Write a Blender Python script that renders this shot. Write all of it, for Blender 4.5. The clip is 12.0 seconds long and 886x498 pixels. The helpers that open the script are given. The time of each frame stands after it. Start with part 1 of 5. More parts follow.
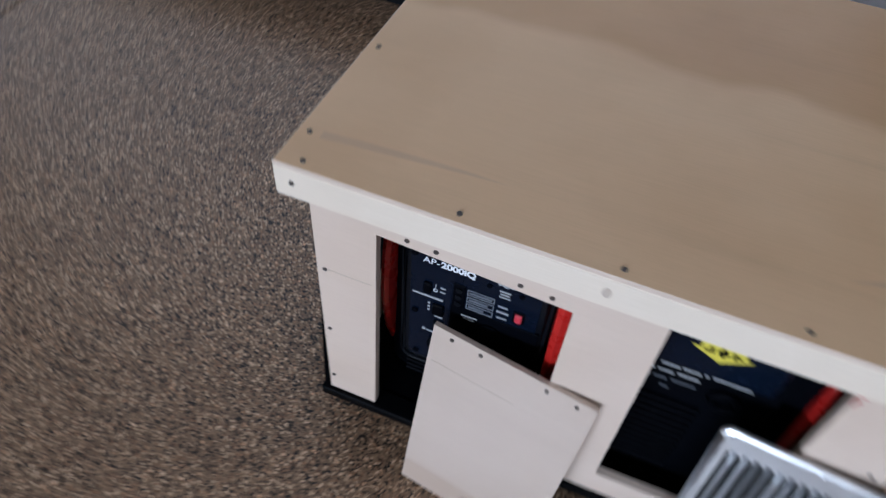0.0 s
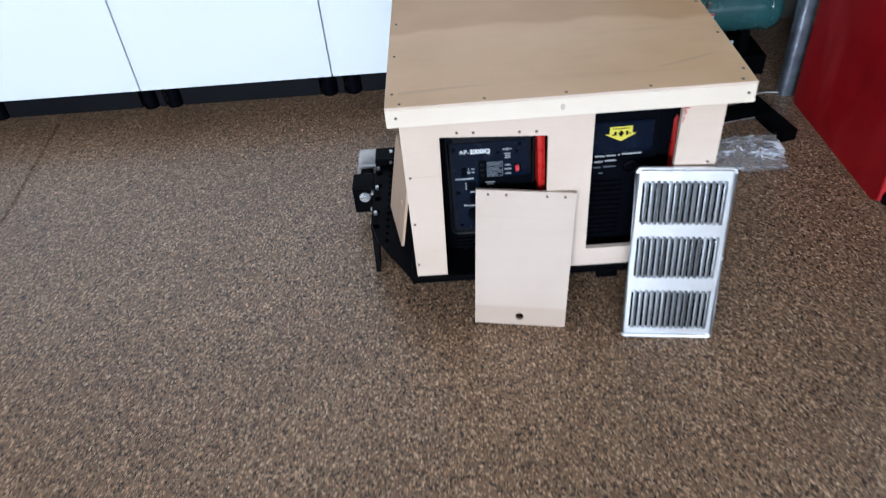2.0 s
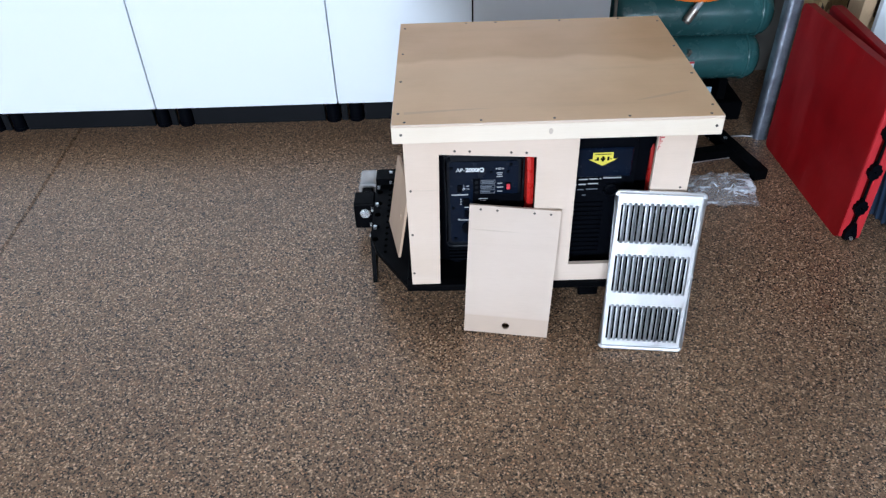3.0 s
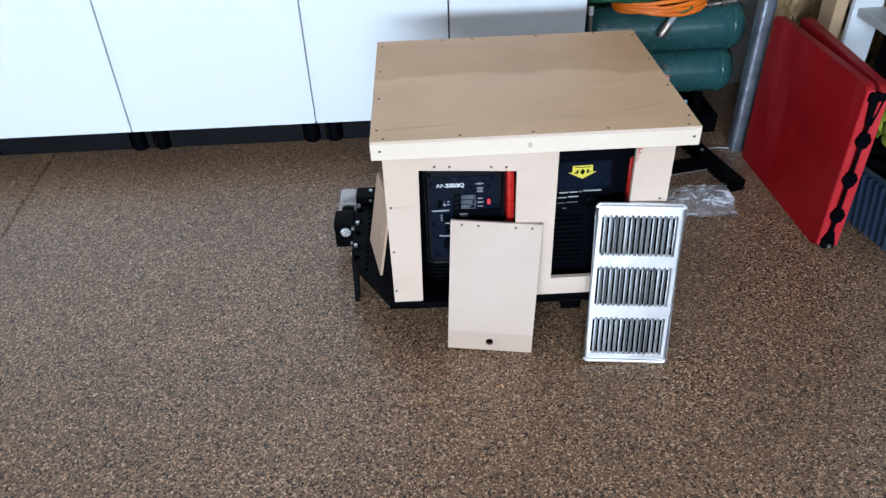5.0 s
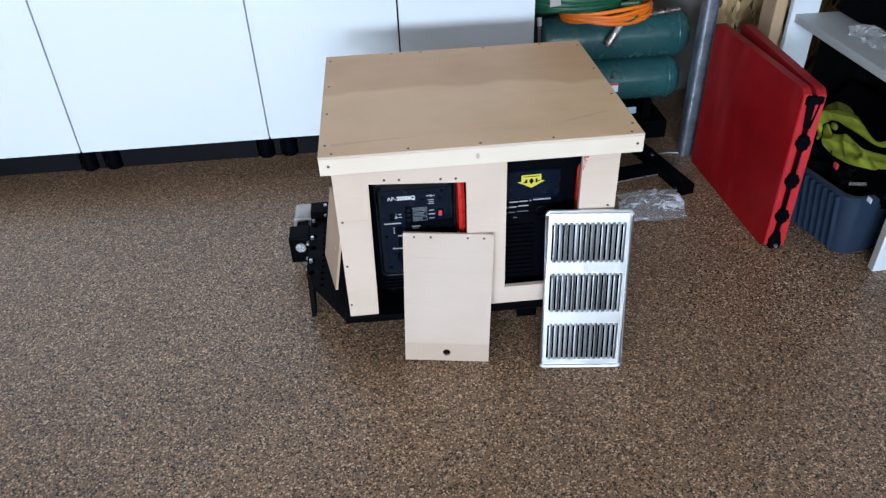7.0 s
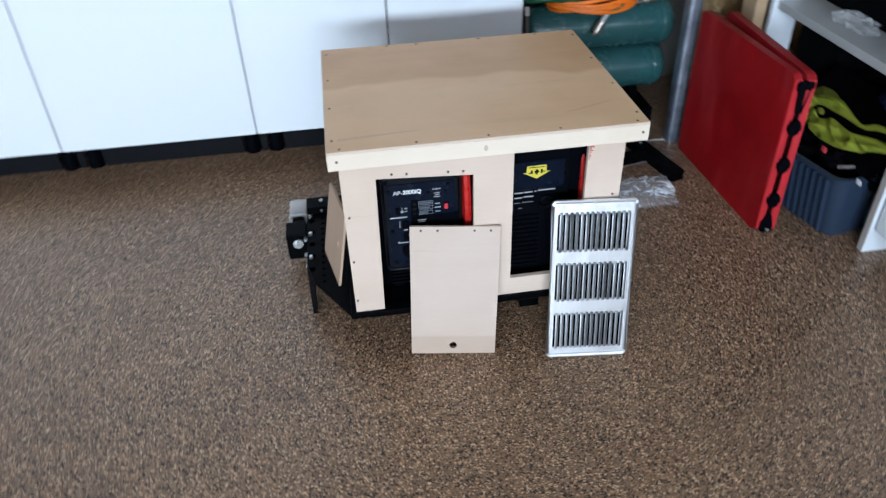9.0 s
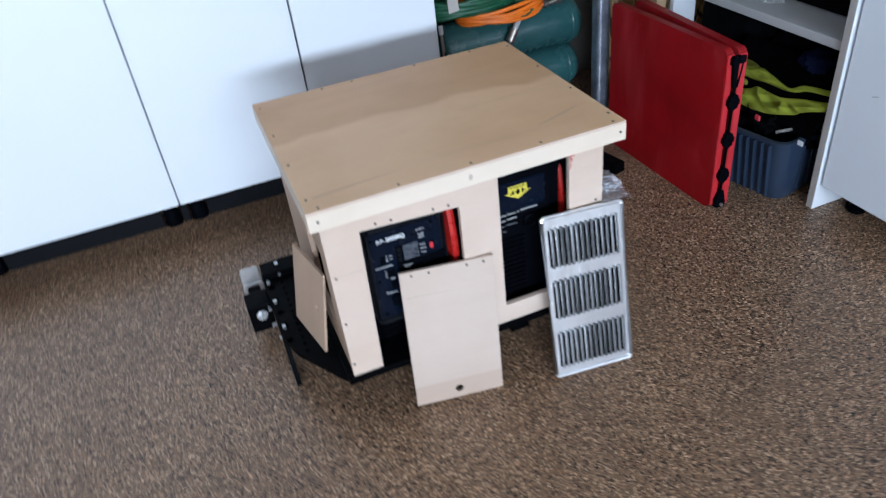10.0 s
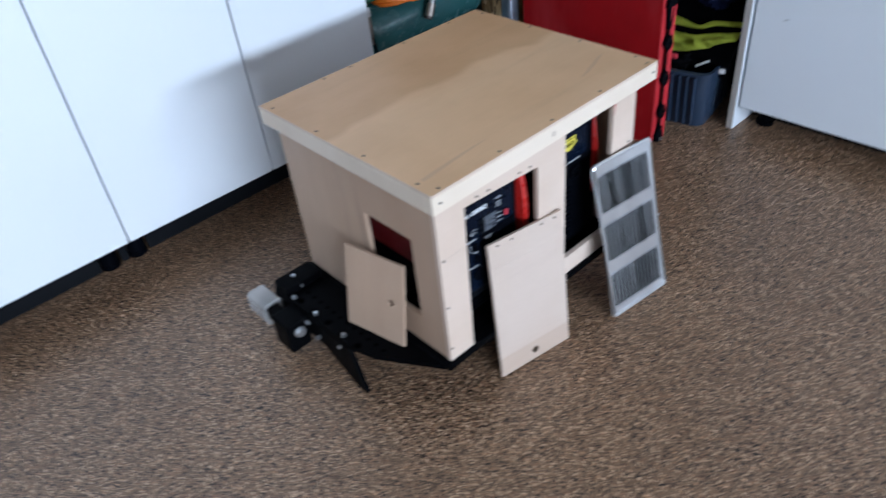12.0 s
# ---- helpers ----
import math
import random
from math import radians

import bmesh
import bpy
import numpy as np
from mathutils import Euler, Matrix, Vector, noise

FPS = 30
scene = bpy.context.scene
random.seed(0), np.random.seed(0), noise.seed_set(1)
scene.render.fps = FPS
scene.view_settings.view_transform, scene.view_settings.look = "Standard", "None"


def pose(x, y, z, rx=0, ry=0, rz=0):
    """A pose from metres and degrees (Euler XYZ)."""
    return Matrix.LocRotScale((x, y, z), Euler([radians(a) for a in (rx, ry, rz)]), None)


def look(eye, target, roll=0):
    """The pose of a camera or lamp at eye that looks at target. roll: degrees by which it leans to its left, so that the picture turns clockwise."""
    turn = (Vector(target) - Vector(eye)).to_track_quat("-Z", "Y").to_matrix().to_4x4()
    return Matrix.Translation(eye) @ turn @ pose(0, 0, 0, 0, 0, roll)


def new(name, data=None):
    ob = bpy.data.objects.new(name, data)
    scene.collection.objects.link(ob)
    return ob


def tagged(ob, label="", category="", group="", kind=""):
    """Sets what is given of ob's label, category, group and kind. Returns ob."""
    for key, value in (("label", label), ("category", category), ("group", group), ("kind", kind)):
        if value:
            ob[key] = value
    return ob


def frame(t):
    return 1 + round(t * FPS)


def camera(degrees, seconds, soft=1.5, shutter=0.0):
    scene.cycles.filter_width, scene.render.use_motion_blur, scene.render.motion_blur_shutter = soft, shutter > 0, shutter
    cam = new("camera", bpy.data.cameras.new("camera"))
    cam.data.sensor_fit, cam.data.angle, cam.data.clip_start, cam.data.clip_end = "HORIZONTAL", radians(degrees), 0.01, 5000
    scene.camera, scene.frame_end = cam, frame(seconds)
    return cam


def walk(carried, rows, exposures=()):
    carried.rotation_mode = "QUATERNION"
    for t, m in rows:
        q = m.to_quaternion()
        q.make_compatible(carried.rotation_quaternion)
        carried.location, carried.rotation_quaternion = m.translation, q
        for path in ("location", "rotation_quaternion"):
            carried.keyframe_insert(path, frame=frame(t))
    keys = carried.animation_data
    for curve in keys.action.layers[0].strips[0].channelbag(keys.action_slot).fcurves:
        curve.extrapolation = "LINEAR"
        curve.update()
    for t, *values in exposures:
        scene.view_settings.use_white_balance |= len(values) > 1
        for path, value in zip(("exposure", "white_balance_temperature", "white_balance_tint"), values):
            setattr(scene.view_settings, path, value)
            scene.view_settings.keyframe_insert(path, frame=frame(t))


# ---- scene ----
cam = camera(62.6, 12.0, soft=1.3, shutter=0.75)
PATH = [
    (0, (0.297, -0.402, 1.037), (-0.109, 0.818, -0.496), 5.00),
    (0.2, (0.3122, -0.46, 1.116), (-0.077, 0.7572, -0.4242), -0.44),
    (0.5, (0.339, -0.59, 1.174), (-0.058, 0.78, -0.228), -4.70),
    (0.7, (0.3564, -0.7102, 1.192), (0.0272, 0.72, -0.1656), -3.76),
    (1, (0.317, -0.844, 1.204), (0.063, 0.588, -0.169), -5.80),
    (1.2, (0.2502, -0.9218, 1.216), (0.0818, 0.5562, -0.1184), -5.74),
    (1.5, (0.162, -1.01, 1.209), (0.078, 0.448, -0.156), -5.40),
    (1.7, (0.1366, -1.061, 1.223), (0.0662, 0.3844, -0.1582), -5.24),
    (2, (0.118, -1.151, 1.231), (0.059, 0.358, -0.08), -5.40),
    (2.2, (0.1258, -1.214, 1.242), (0.0976, 0.2962, -0.069), -3.38),
    (2.5, (0.129, -1.269, 1.244), (0.111, 0.276, -0.026), -2.30),
    (3, (0.103, -1.298, 1.263), (0.083, 0.283, 0.039), -2.10),
    (3.2, (0.1034, -1.299, 1.261), (0.0842, 0.2834, 0.0388), -1.99),
    (4.8, (0.0996, -1.296, 1.251), (0.1318, 0.3146, 0.0642), -1.81),
    (5, (0.103, -1.294, 1.251), (0.135, 0.318, 0.068), -2.30),
    (5.5, (0.112, -1.307, 1.262), (0.191, 0.316, 0.096), -2.90),
    (6, (0.131, -1.304, 1.26), (0.255, 0.318, 0.095), -2.70),
    (6.5, (0.135, -1.298, 1.258), (0.272, 0.323, 0.094), -2.20),
    (7, (0.135, -1.3, 1.258), (0.258, 0.322, 0.094), -2.30),
    (7.2, (0.1364, -1.302, 1.262), (0.2557, 0.3178, 0.0943), -2.11),
    (8.8, (0.0836, -1.299, 1.264), (0.2283, 0.3032, 0.0747), -1.49),
    (9, (0.048, -1.282, 1.264), (0.258, 0.313, 0.075), -2.00),
    (9.3, (-0.0004, -1.243, 1.259), (0.263, 0.3246, 0.0434), -5.36),
    (9.5, (-0.049, -1.22, 1.252), (0.26, 0.332, 0.028), -5.80),
    (9.7, (-0.0748, -1.204, 1.258), (0.3388, 0.3352, 0.0486), -3.80),
    (10, (-0.125, -1.124, 1.25), (0.376, 0.425, 0.088), -7.3),
    (10.2, (-0.1656, -1.082, 1.245), (0.3538, 0.4688, 0.0944), -8.16),
    (10.5, (-0.222, -0.974, 1.235), (0.402, 0.52, 0.061), -7.10),
    (10.8, (-0.2856, -0.9252, 1.24), (0.3606, 0.423, -0.0892), -8.28),
    (11, (-0.355, -0.882, 1.227), (0.364, 0.414, -0.116), -8.30),
    (11.2, (-0.4302, -0.8548, 1.239), (0.4528, 0.5016, 0.0666), -8.14),
    (11.5, (-0.553, -0.854, 1.261), (0.448, 0.445, 0.116), -7.4),
    (11.7, (-0.598, -0.8468, 1.257), (0.428, 0.368, 0.0426), -4.68),
    (12, (-0.649, -0.8, 1.26), (0.347, 0.42, 0.029), -6.70),
]
EXPOSURES = [(0, -0.63, 6050, 14), (0.5, -0.60, 6200, 12), (1, -0.46, 6150, 12), (1.5, -0.19, 6200, 11), (2, -0.07, 6250, 11), (5, -0.07, 6250, 10), (6, -0.17, 6250, 9),
             (9, -0.17, 6250, 9), (10, -0.19, 6150, 12), (10.5, -0.29, 6050, 15), (11, -0.33, 6200, 15), (11.5, -0.29, 5950, 12), (12, -0.19, 6050, 12)]
walk(cam, [(t, look(eye, target, roll)) for t, eye, target, roll in PATH], EXPOSURES)

# ---- light ----
world = bpy.data.worlds.new("sky")
scene.world = world
world.use_nodes = True
wn = world.node_tree.nodes
wn.clear()
sky = wn.new("ShaderNodeTexSky")
sky.sky_type = 'NISHITA'
sky.sun_disc = False
sky.sun_elevation = radians(38)
sky.sun_rotation = radians(200)
bg = wn.new("ShaderNodeBackground")
bg.inputs["Strength"].default_value = 0.10
wout = wn.new("ShaderNodeOutputWorld")
world.node_tree.links.new(sky.outputs["Color"], bg.inputs["Color"])
world.node_tree.links.new(bg.outputs["Background"], wout.inputs["Surface"])

SOUTH = -6.3
door_light = bpy.data.lights.new("door_daylight", 'AREA')
door_light.shape = 'RECTANGLE'
door_light.size, door_light.size_y = 4.20, 0.52
door_light.energy = 728
door_light.color = (0.735, 0.86, 1.0)
lamp = new("door_daylight", door_light)
lamp.matrix_world = look((-1.35, SOUTH - 0.13, 1.82), (-1.35, 0.0, 1.82))


# ---- materials ----
def nodes_of(name):
    m = bpy.data.materials.new(name)
    m.use_nodes = True
    nt = m.node_tree
    return m, nt, nt.nodes["Principled BSDF"]


def coords(nt, stretch=(1, 1, 1), kind="Object"):
    tc = nt.nodes.new("ShaderNodeTexCoord")
    mp = nt.nodes.new("ShaderNodeMapping")
    mp.inputs["Scale"].default_value = stretch
    nt.links.new(tc.outputs[kind], mp.inputs["Vector"])
    return mp.outputs["Vector"]


def noise_tex(nt, vec, scale, detail=4.0, rough=0.55):
    n = nt.nodes.new("ShaderNodeTexNoise")
    n.inputs["Scale"].default_value = scale
    n.inputs["Detail"].default_value = detail
    n.inputs["Roughness"].default_value = rough
    nt.links.new(vec, n.inputs["Vector"])
    return n.outputs["Fac"]


def ramp(nt, fac, stops):
    r = nt.nodes.new("ShaderNodeValToRGB")
    e = r.color_ramp.elements
    while len(e) < len(stops):
        e.new(0.5)
    for k, (p, c) in enumerate(stops):
        e[k].position = p
        e[k].color = (*c, 1) if len(c) == 3 else c
    nt.links.new(fac, r.inputs["Fac"])
    return r.outputs["Color"]


def mix(nt, fac, a, b, mode="MIX"):
    m = nt.nodes.new("ShaderNodeMix")
    m.data_type = 'RGBA'
    m.blend_type = mode
    for sock, v in ((m.inputs[0], fac), (m.inputs[6], a), (m.inputs[7], b)):
        if hasattr(v, "links"):
            nt.links.new(v, sock)
        elif isinstance(v, tuple):
            sock.default_value = (*v, 1)
        else:
            sock.default_value = v
    return m.outputs[2]


def bump(nt, bsdf, height, strength, distance):
    b = nt.nodes.new("ShaderNodeBump")
    b.inputs["Strength"].default_value = strength
    b.inputs["Distance"].default_value = distance
    nt.links.new(height, b.inputs["Height"])
    nt.links.new(b.outputs["Normal"], bsdf.inputs["Normal"])


def scaled(c, k):
    return tuple(min(1.0, v * k) for v in c)


def surface(name, c, rough=0.5, metal=0.0, var=0.12, big=4.0, fine=120.0, relief=0.15, depth=0.0006, spec=0.5, rvar=0.08):
    """A plain surface with soft stains, fine grain and a little relief."""
    m, nt, b = nodes_of(name)
    v = coords(nt)
    a = ramp(nt, noise_tex(nt, v, big, 5), [(0.3, scaled(c, 1 - var)), (0.7, scaled(c, 1 + var))])
    f = noise_tex(nt, v, fine, 3)
    g = ramp(nt, f, [(0.25, (1 - var,) * 3), (0.75, (1, 1, 1))])
    nt.links.new(mix(nt, 1.0, a, g, "MULTIPLY"), b.inputs["Base Color"])
    rr = ramp(nt, noise_tex(nt, v, big * 3, 4), [(0.3, (max(0.02, rough - rvar),) * 3), (0.7, (min(1, rough + rvar),) * 3)])
    nt.links.new(rr, b.inputs["Roughness"])
    b.inputs["Metallic"].default_value = metal
    b.inputs["Specular IOR Level"].default_value = spec
    bump(nt, b, f, relief, depth)
    return m


def plywood(name, pale, dark, along, rough=0.5, streak=0.5, patch=None, wave=0.34, tone=(0.80, 0.74, 0.68), edge=0.035, smudge=0.05):
    """Rotary-cut veneer: long streaks along one axis, fine pores, a few brown lines and handling marks."""
    m, nt, b = nodes_of(name)
    st = [26.0, 26.0, 26.0]
    st[along] = 1.6
    v = coords(nt, tuple(st))
    wide = coords(nt, tuple(3.0 if k != along else 0.8 for k in range(3)))
    s = noise_tex(nt, v, 1.0, 6, 0.6)
    w = noise_tex(nt, wide, 1.0, 3)
    base = ramp(nt, w, [(0.35, dark), (0.62, pale)])
    lines = ramp(nt, s, [(0.28, (1 - streak * 0.5,) * 3), (0.42, (1 - streak * 0.12,) * 3), (0.7, (1, 1, 1))])
    col = mix(nt, 1.0, base, lines, "MULTIPLY")
    fs = [900.0, 900.0, 900.0]
    fs[along] = 25.0
    pores = noise_tex(nt, coords(nt, tuple(fs)), 1.0, 2)
    col = mix(nt, 1.0, col, ramp(nt, pores, [(0.3, (0.96, 0.955, 0.945)), (0.6, (1, 1, 1))]), "MULTIPLY")
    soil = noise_tex(nt, coords(nt), 4.5, 4, 0.5)
    col = mix(nt, 1.0, col, ramp(nt, soil, [(0.34, (1 - smudge, 1 - 1.35 * smudge, 1 - 1.8 * smudge)), (0.56, (1, 1, 1))]), "MULTIPLY")
    if patch:
        # a second sheet of veneer of browner wood, joined along a wavy cathedral line
        axis, patch = patch
        sep = nt.nodes.new("ShaderNodeSeparateXYZ")
        nt.links.new(coords(nt), sep.inputs[0])
        wob = noise_tex(nt, coords(nt, (3.2, 0.4, 0.4)), 1.0, 2)
        add = nt.nodes.new("ShaderNodeMath")
        add.operation = 'MULTIPLY_ADD'
        nt.links.new(wob, add.inputs[0])
        add.inputs[1].default_value = wave
        nt.links.new(sep.outputs[axis], add.inputs[2])
        lo = ramp(nt, add.outputs[0], [(patch, (0, 0, 0)), (patch + edge, (1, 1, 1))])
        col = mix(nt, lo, col, mix(nt, 1.0, col, tone, "MULTIPLY"))
    nt.links.new(col, b.inputs["Base Color"])
    b.inputs["Roughness"].default_value = rough
    bump(nt, b, pores, 0.12, 0.0004)
    return m


def floor_material():
    """Resin-bound chips in browns, a few millimetres each, rough and slightly worn."""
    m, nt, b = nodes_of("chip_floor")
    v = coords(nt)
    vor = nt.nodes.new("ShaderNodeTexVoronoi")
    vor.inputs["Scale"].default_value = 290.0
    nt.links.new(v, vor.inputs["Vector"])
    sep = nt.nodes.new("ShaderNodeSeparateColor")
    nt.links.new(vor.outputs["Color"], sep.inputs[0])
    chips = ramp(nt, sep.outputs[0], [(0.0, (0.004, 0.003, 0.003)), (0.15, (0.014, 0.010, 0.008)), (0.22, (0.165, 0.101, 0.0595)),
                                      (0.80, (0.312, 0.194, 0.117)), (1.0, (0.79, 0.56, 0.375))])
    clump = noise_tex(nt, v, 210.0, 3, 0.75)
    col = mix(nt, 1.0, chips, ramp(nt, clump, [(0.355, (0.08, 0.07, 0.07)), (0.44, (0.93, 0.92, 0.91)), (0.66, (1.16, 1.15, 1.13))]), "MULTIPLY")
    rust = ramp(nt, sep.outputs[2], [(0.86, (1, 1, 1)), (0.90, (1.03, 0.86, 0.76))])
    col = mix(nt, 1.0, col, rust, "MULTIPLY")
    broad = noise_tex(nt, v, 2.2, 5)
    col = mix(nt, 1.0, col, ramp(nt, broad, [(0.3, (0.84, 0.82, 0.81)), (0.7, (1.06, 1.05, 1.04))]), "MULTIPLY")
    nt.links.new(col, b.inputs["Base Color"])
    b.inputs["Roughness"].default_value = 0.33
    b.inputs["Specular IOR Level"].default_value = 0.55
    hgt = mix(nt, 0.5, clump, sep.outputs[1])
    bump(nt, b, hgt, 0.45, 0.0025)
    return m


def scuffed(name, c, dusty, rough):
    """Moulded plastic with dusty vertical smears and small scratches."""
    m, nt, b = nodes_of(name)
    v = coords(nt)
    base = ramp(nt, noise_tex(nt, v, 5.0, 5), [(0.3, scaled(c, 0.78)), (0.7, scaled(c, 1.15))])
    smear = noise_tex(nt, coords(nt, (9, 9, 2.2)), 1.0, 5, 0.6)
    col = mix(nt, ramp(nt, smear, [(0.50, (0, 0, 0)), (0.72, (0.55, 0.55, 0.55))]), base, dusty)
    marks = noise_tex(nt, coords(nt, (70, 70, 16)), 1.0, 3)
    col = mix(nt, ramp(nt, marks, [(0.66, (0, 0, 0)), (0.74, (0.45, 0.45, 0.45))]), col, dusty)
    nt.links.new(col, b.inputs["Base Color"])
    nt.links.new(ramp(nt, smear, [(0.3, (rough - 0.08,) * 3), (0.7, (rough + 0.15,) * 3)]), b.inputs["Roughness"])
    b.inputs["Specular IOR Level"].default_value = 0.18
    bump(nt, b, noise_tex(nt, v, 240, 3), 0.25, 0.0006)
    return m


def osb_material():
    """Pressed strands: long flakes in several browns that overlap at all angles, with dark gaps between."""
    m, nt, b = nodes_of("osb")
    tone, rough_height = None, None
    for turn, size in ((0.35, 62.0), (1.25, 80.0), (2.3, 54.0)):
        tc = nt.nodes.new("ShaderNodeTexCoord")
        mp = nt.nodes.new("ShaderNodeMapping")
        mp.inputs["Rotation"].default_value = (0, turn, 0)
        mp.inputs["Scale"].default_value = (1, 1, 0.36)
        nt.links.new(tc.outputs["Object"], mp.inputs["Vector"])
        vor = nt.nodes.new("ShaderNodeTexVoronoi")
        vor.inputs["Scale"].default_value = size
        nt.links.new(mp.outputs["Vector"], vor.inputs["Vector"])
        sep = nt.nodes.new("ShaderNodeSeparateColor")
        nt.links.new(vor.outputs["Color"], sep.inputs[0])
        c = ramp(nt, sep.outputs[0], [(0.0, (0.03, 0.014, 0.006)), (0.16, (0.09, 0.045, 0.018)), (0.24, (0.30, 0.185, 0.080)), (0.70, (0.44, 0.295, 0.140)), (1.0, (0.66, 0.50, 0.30))])
        pick = ramp(nt, sep.outputs[1], [(0.52, (0, 0, 0)), (0.54, (1, 1, 1))])
        tone = c if tone is None else mix(nt, pick, tone, c)
        rough_height = sep.outputs[1] if rough_height is None else mix(nt, 0.5, rough_height, sep.outputs[1])
    nt.links.new(tone, b.inputs["Base Color"])
    b.inputs["Roughness"].default_value = 0.7
    bump(nt, b, rough_height, 0.5, 0.003)
    return m


def clear_plastic(name, tint, rough, alpha, glints=None):
    m, nt, b = nodes_of(name)
    b.inputs["Base Color"].default_value = (*tint, 1)
    b.inputs["Roughness"].default_value = rough
    b.inputs["Alpha"].default_value = alpha
    v = coords(nt)
    bump(nt, b, noise_tex(nt, v, 60, 4), 0.6, 0.003)
    if glints:
        # highlights on the film's folds, painted as long broken opaque streaks that cross at two angles
        lo, hi = glints
        marks = None
        for turn in (0.6, -0.9, 2.1):
            tc = nt.nodes.new("ShaderNodeTexCoord")
            mp = nt.nodes.new("ShaderNodeMapping")
            mp.inputs["Rotation"].default_value = (0, 0, turn)
            mp.inputs["Scale"].default_value = (9, 95, 30)
            nt.links.new(tc.outputs["Object"], mp.inputs["Vector"])
            one = ramp(nt, noise_tex(nt, mp.outputs["Vector"], 1.0, 2, 0.5), [(0.60, (0, 0, 0)), (0.645, (1, 1, 1))])
            marks = one if marks is None else mix(nt, 1.0, marks, one, "LIGHTEN")
        broken = ramp(nt, noise_tex(nt, v, 17, 2, 0.5), [(0.40, (0, 0, 0)), (0.48, (1, 1, 1))])
        nt.links.new(mix(nt, mix(nt, 1.0, marks, broken, "MULTIPLY"), (lo,) * 3, (hi,) * 3), b.inputs["Alpha"])
    return m


FLOOR = floor_material()
PLY_TOP = plywood("lid_plywood", (0.86, 0.580, 0.345), (0.80, 0.515, 0.292), 0, 0.47, 0.16, patch=(1, 0.125), wave=0.24, tone=(0.83, 0.76, 0.69), edge=0.02, smudge=0.09)
PLY = plywood("birch_plywood", (0.690, 0.560, 0.468), (0.625, 0.492, 0.398), 0, 0.55, 0.10)
PLY_COVER = plywood("cover_plywood", (0.545, 0.425, 0.344), (0.490, 0.372, 0.294), 0, 0.55, 0.08, patch=(2, 0.052), wave=0.006, tone=(1.13, 1.19, 1.25), edge=0.004)
# darker copy of the birch, with the box sides' shade in its colour
PLY_SHADED = plywood("birch_plywood_shaded", (0.545, 0.395, 0.290), (0.485, 0.335, 0.238), 2, 0.55, 0.4)
PINE = plywood("pine_trim", (0.775, 0.675, 0.565), (0.735, 0.63, 0.515), 0, 0.55, 0.06)
KNOT = plywood("pine_knot", (0.62, 0.52, 0.43), (0.52, 0.42, 0.34), 0, 0.55, 0.5)
STREAK = plywood("veneer_streak", (0.76, 0.515, 0.325), (0.70, 0.455, 0.28), 0, 0.6, 0.2)
STUD = plywood("pine_stud", (0.62, 0.44, 0.28), (0.52, 0.36, 0.22), 2, 0.6, 0.4)
WHITE = surface("white_laminate", (0.755, 0.80, 0.845), 0.32, 0, 0.004, 2.0, 300, 0.03, 0.0001, 0.5, 0.02)
WALL = surface("painted_wall", (0.22, 0.208, 0.193), 0.75, 0, 0.05, 2.0, 160, 0.3, 0.001)
CEIL = surface("pale_ceiling", (0.62, 0.61, 0.595), 0.8, 0, 0.04, 2.0, 160, 0.3, 0.001)
OSB = osb_material()
BLACK_STEEL = surface("black_powder_coat", (0.0016, 0.0018, 0.0025), 0.5, 0.0, 0.25, 9, 400, 0.2, 0.0003, 0.035)
BLACK_PLASTIC = surface("black_plastic", (0.0015, 0.0020, 0.0036), 0.5, 0, 0.2, 12, 500, 0.15, 0.0003, 0.035)
KICK = surface("charcoal_kick_board", (0.0058, 0.0066, 0.0085), 0.5, 0, 0.12, 5, 300, 0.1, 0.0003, 0.1)
PANEL = surface("dark_panel", (0.0032, 0.0066, 0.0155), 0.22, 0, 0.15, 15, 500, 0.05, 0.0001, 0.15)
BEZEL = surface("dark_grey_plastic", (0.0045, 0.0055, 0.0080), 0.4, 0, 0.15, 15, 500, 0.15, 0.0003, 0.15)
RED_SHELL = surface("red_shell", (0.50, 0.018, 0.014), 0.3, 0, 0.1, 12, 300, 0.05, 0.0002)
RED_TABLE = scuffed("red_table_plastic", (0.27, 0.0035, 0.006), (0.36, 0.030, 0.034), 0.45)
RED_EDGE = surface("red_table_rim", (0.50, 0.022, 0.030), 0.4, 0, 0.1, 9, 260, 0.2, 0.0005)
TANK = surface("green_tank_paint", (0.027, 0.101, 0.104), 0.24, 0, 0.12, 9, 200, 0.08, 0.0003)
HOSE_GREEN = surface("green_hose", (0.010, 0.085, 0.040), 0.42, 0, 0.15, 25, 300, 0.1, 0.0003)
HOSE_ORANGE = surface("orange_hose", (0.90, 0.20, 0.015), 0.42, 0, 0.08, 25, 300, 0.1, 0.0003)
BRASS = surface("dull_fitting", (0.42, 0.38, 0.33), 0.35, 0.9, 0.15, 40, 300, 0.1, 0.0003)
ZINC = surface("galvanized_steel", (0.35, 0.40, 0.48), 0.40, 0.85, 0.34, 16, 70, 0.2, 0.0005)
ALU = surface("mill_aluminium", (0.87, 0.885, 0.91), 0.34, 0.86, 0.04, 18, 7, 0.35, 0.007, 0.5, 0.06)
# the plate's metal again, darker to carry the shade on the blades
ALU_SHADED = surface("aluminium_shaded", (0.60, 0.62, 0.65), 0.43, 0.72, 0.03, 18, 250, 0.04, 0.0002, 0.5, 0.03)
# screen colour taken to black in place of the shade between the slats
SCREEN_SHADE = surface("screen_shade", (0.002, 0.0022, 0.0025), 0.9, 0.0, 0.1, 40, 900, 0.3, 0.0004, 0.03)
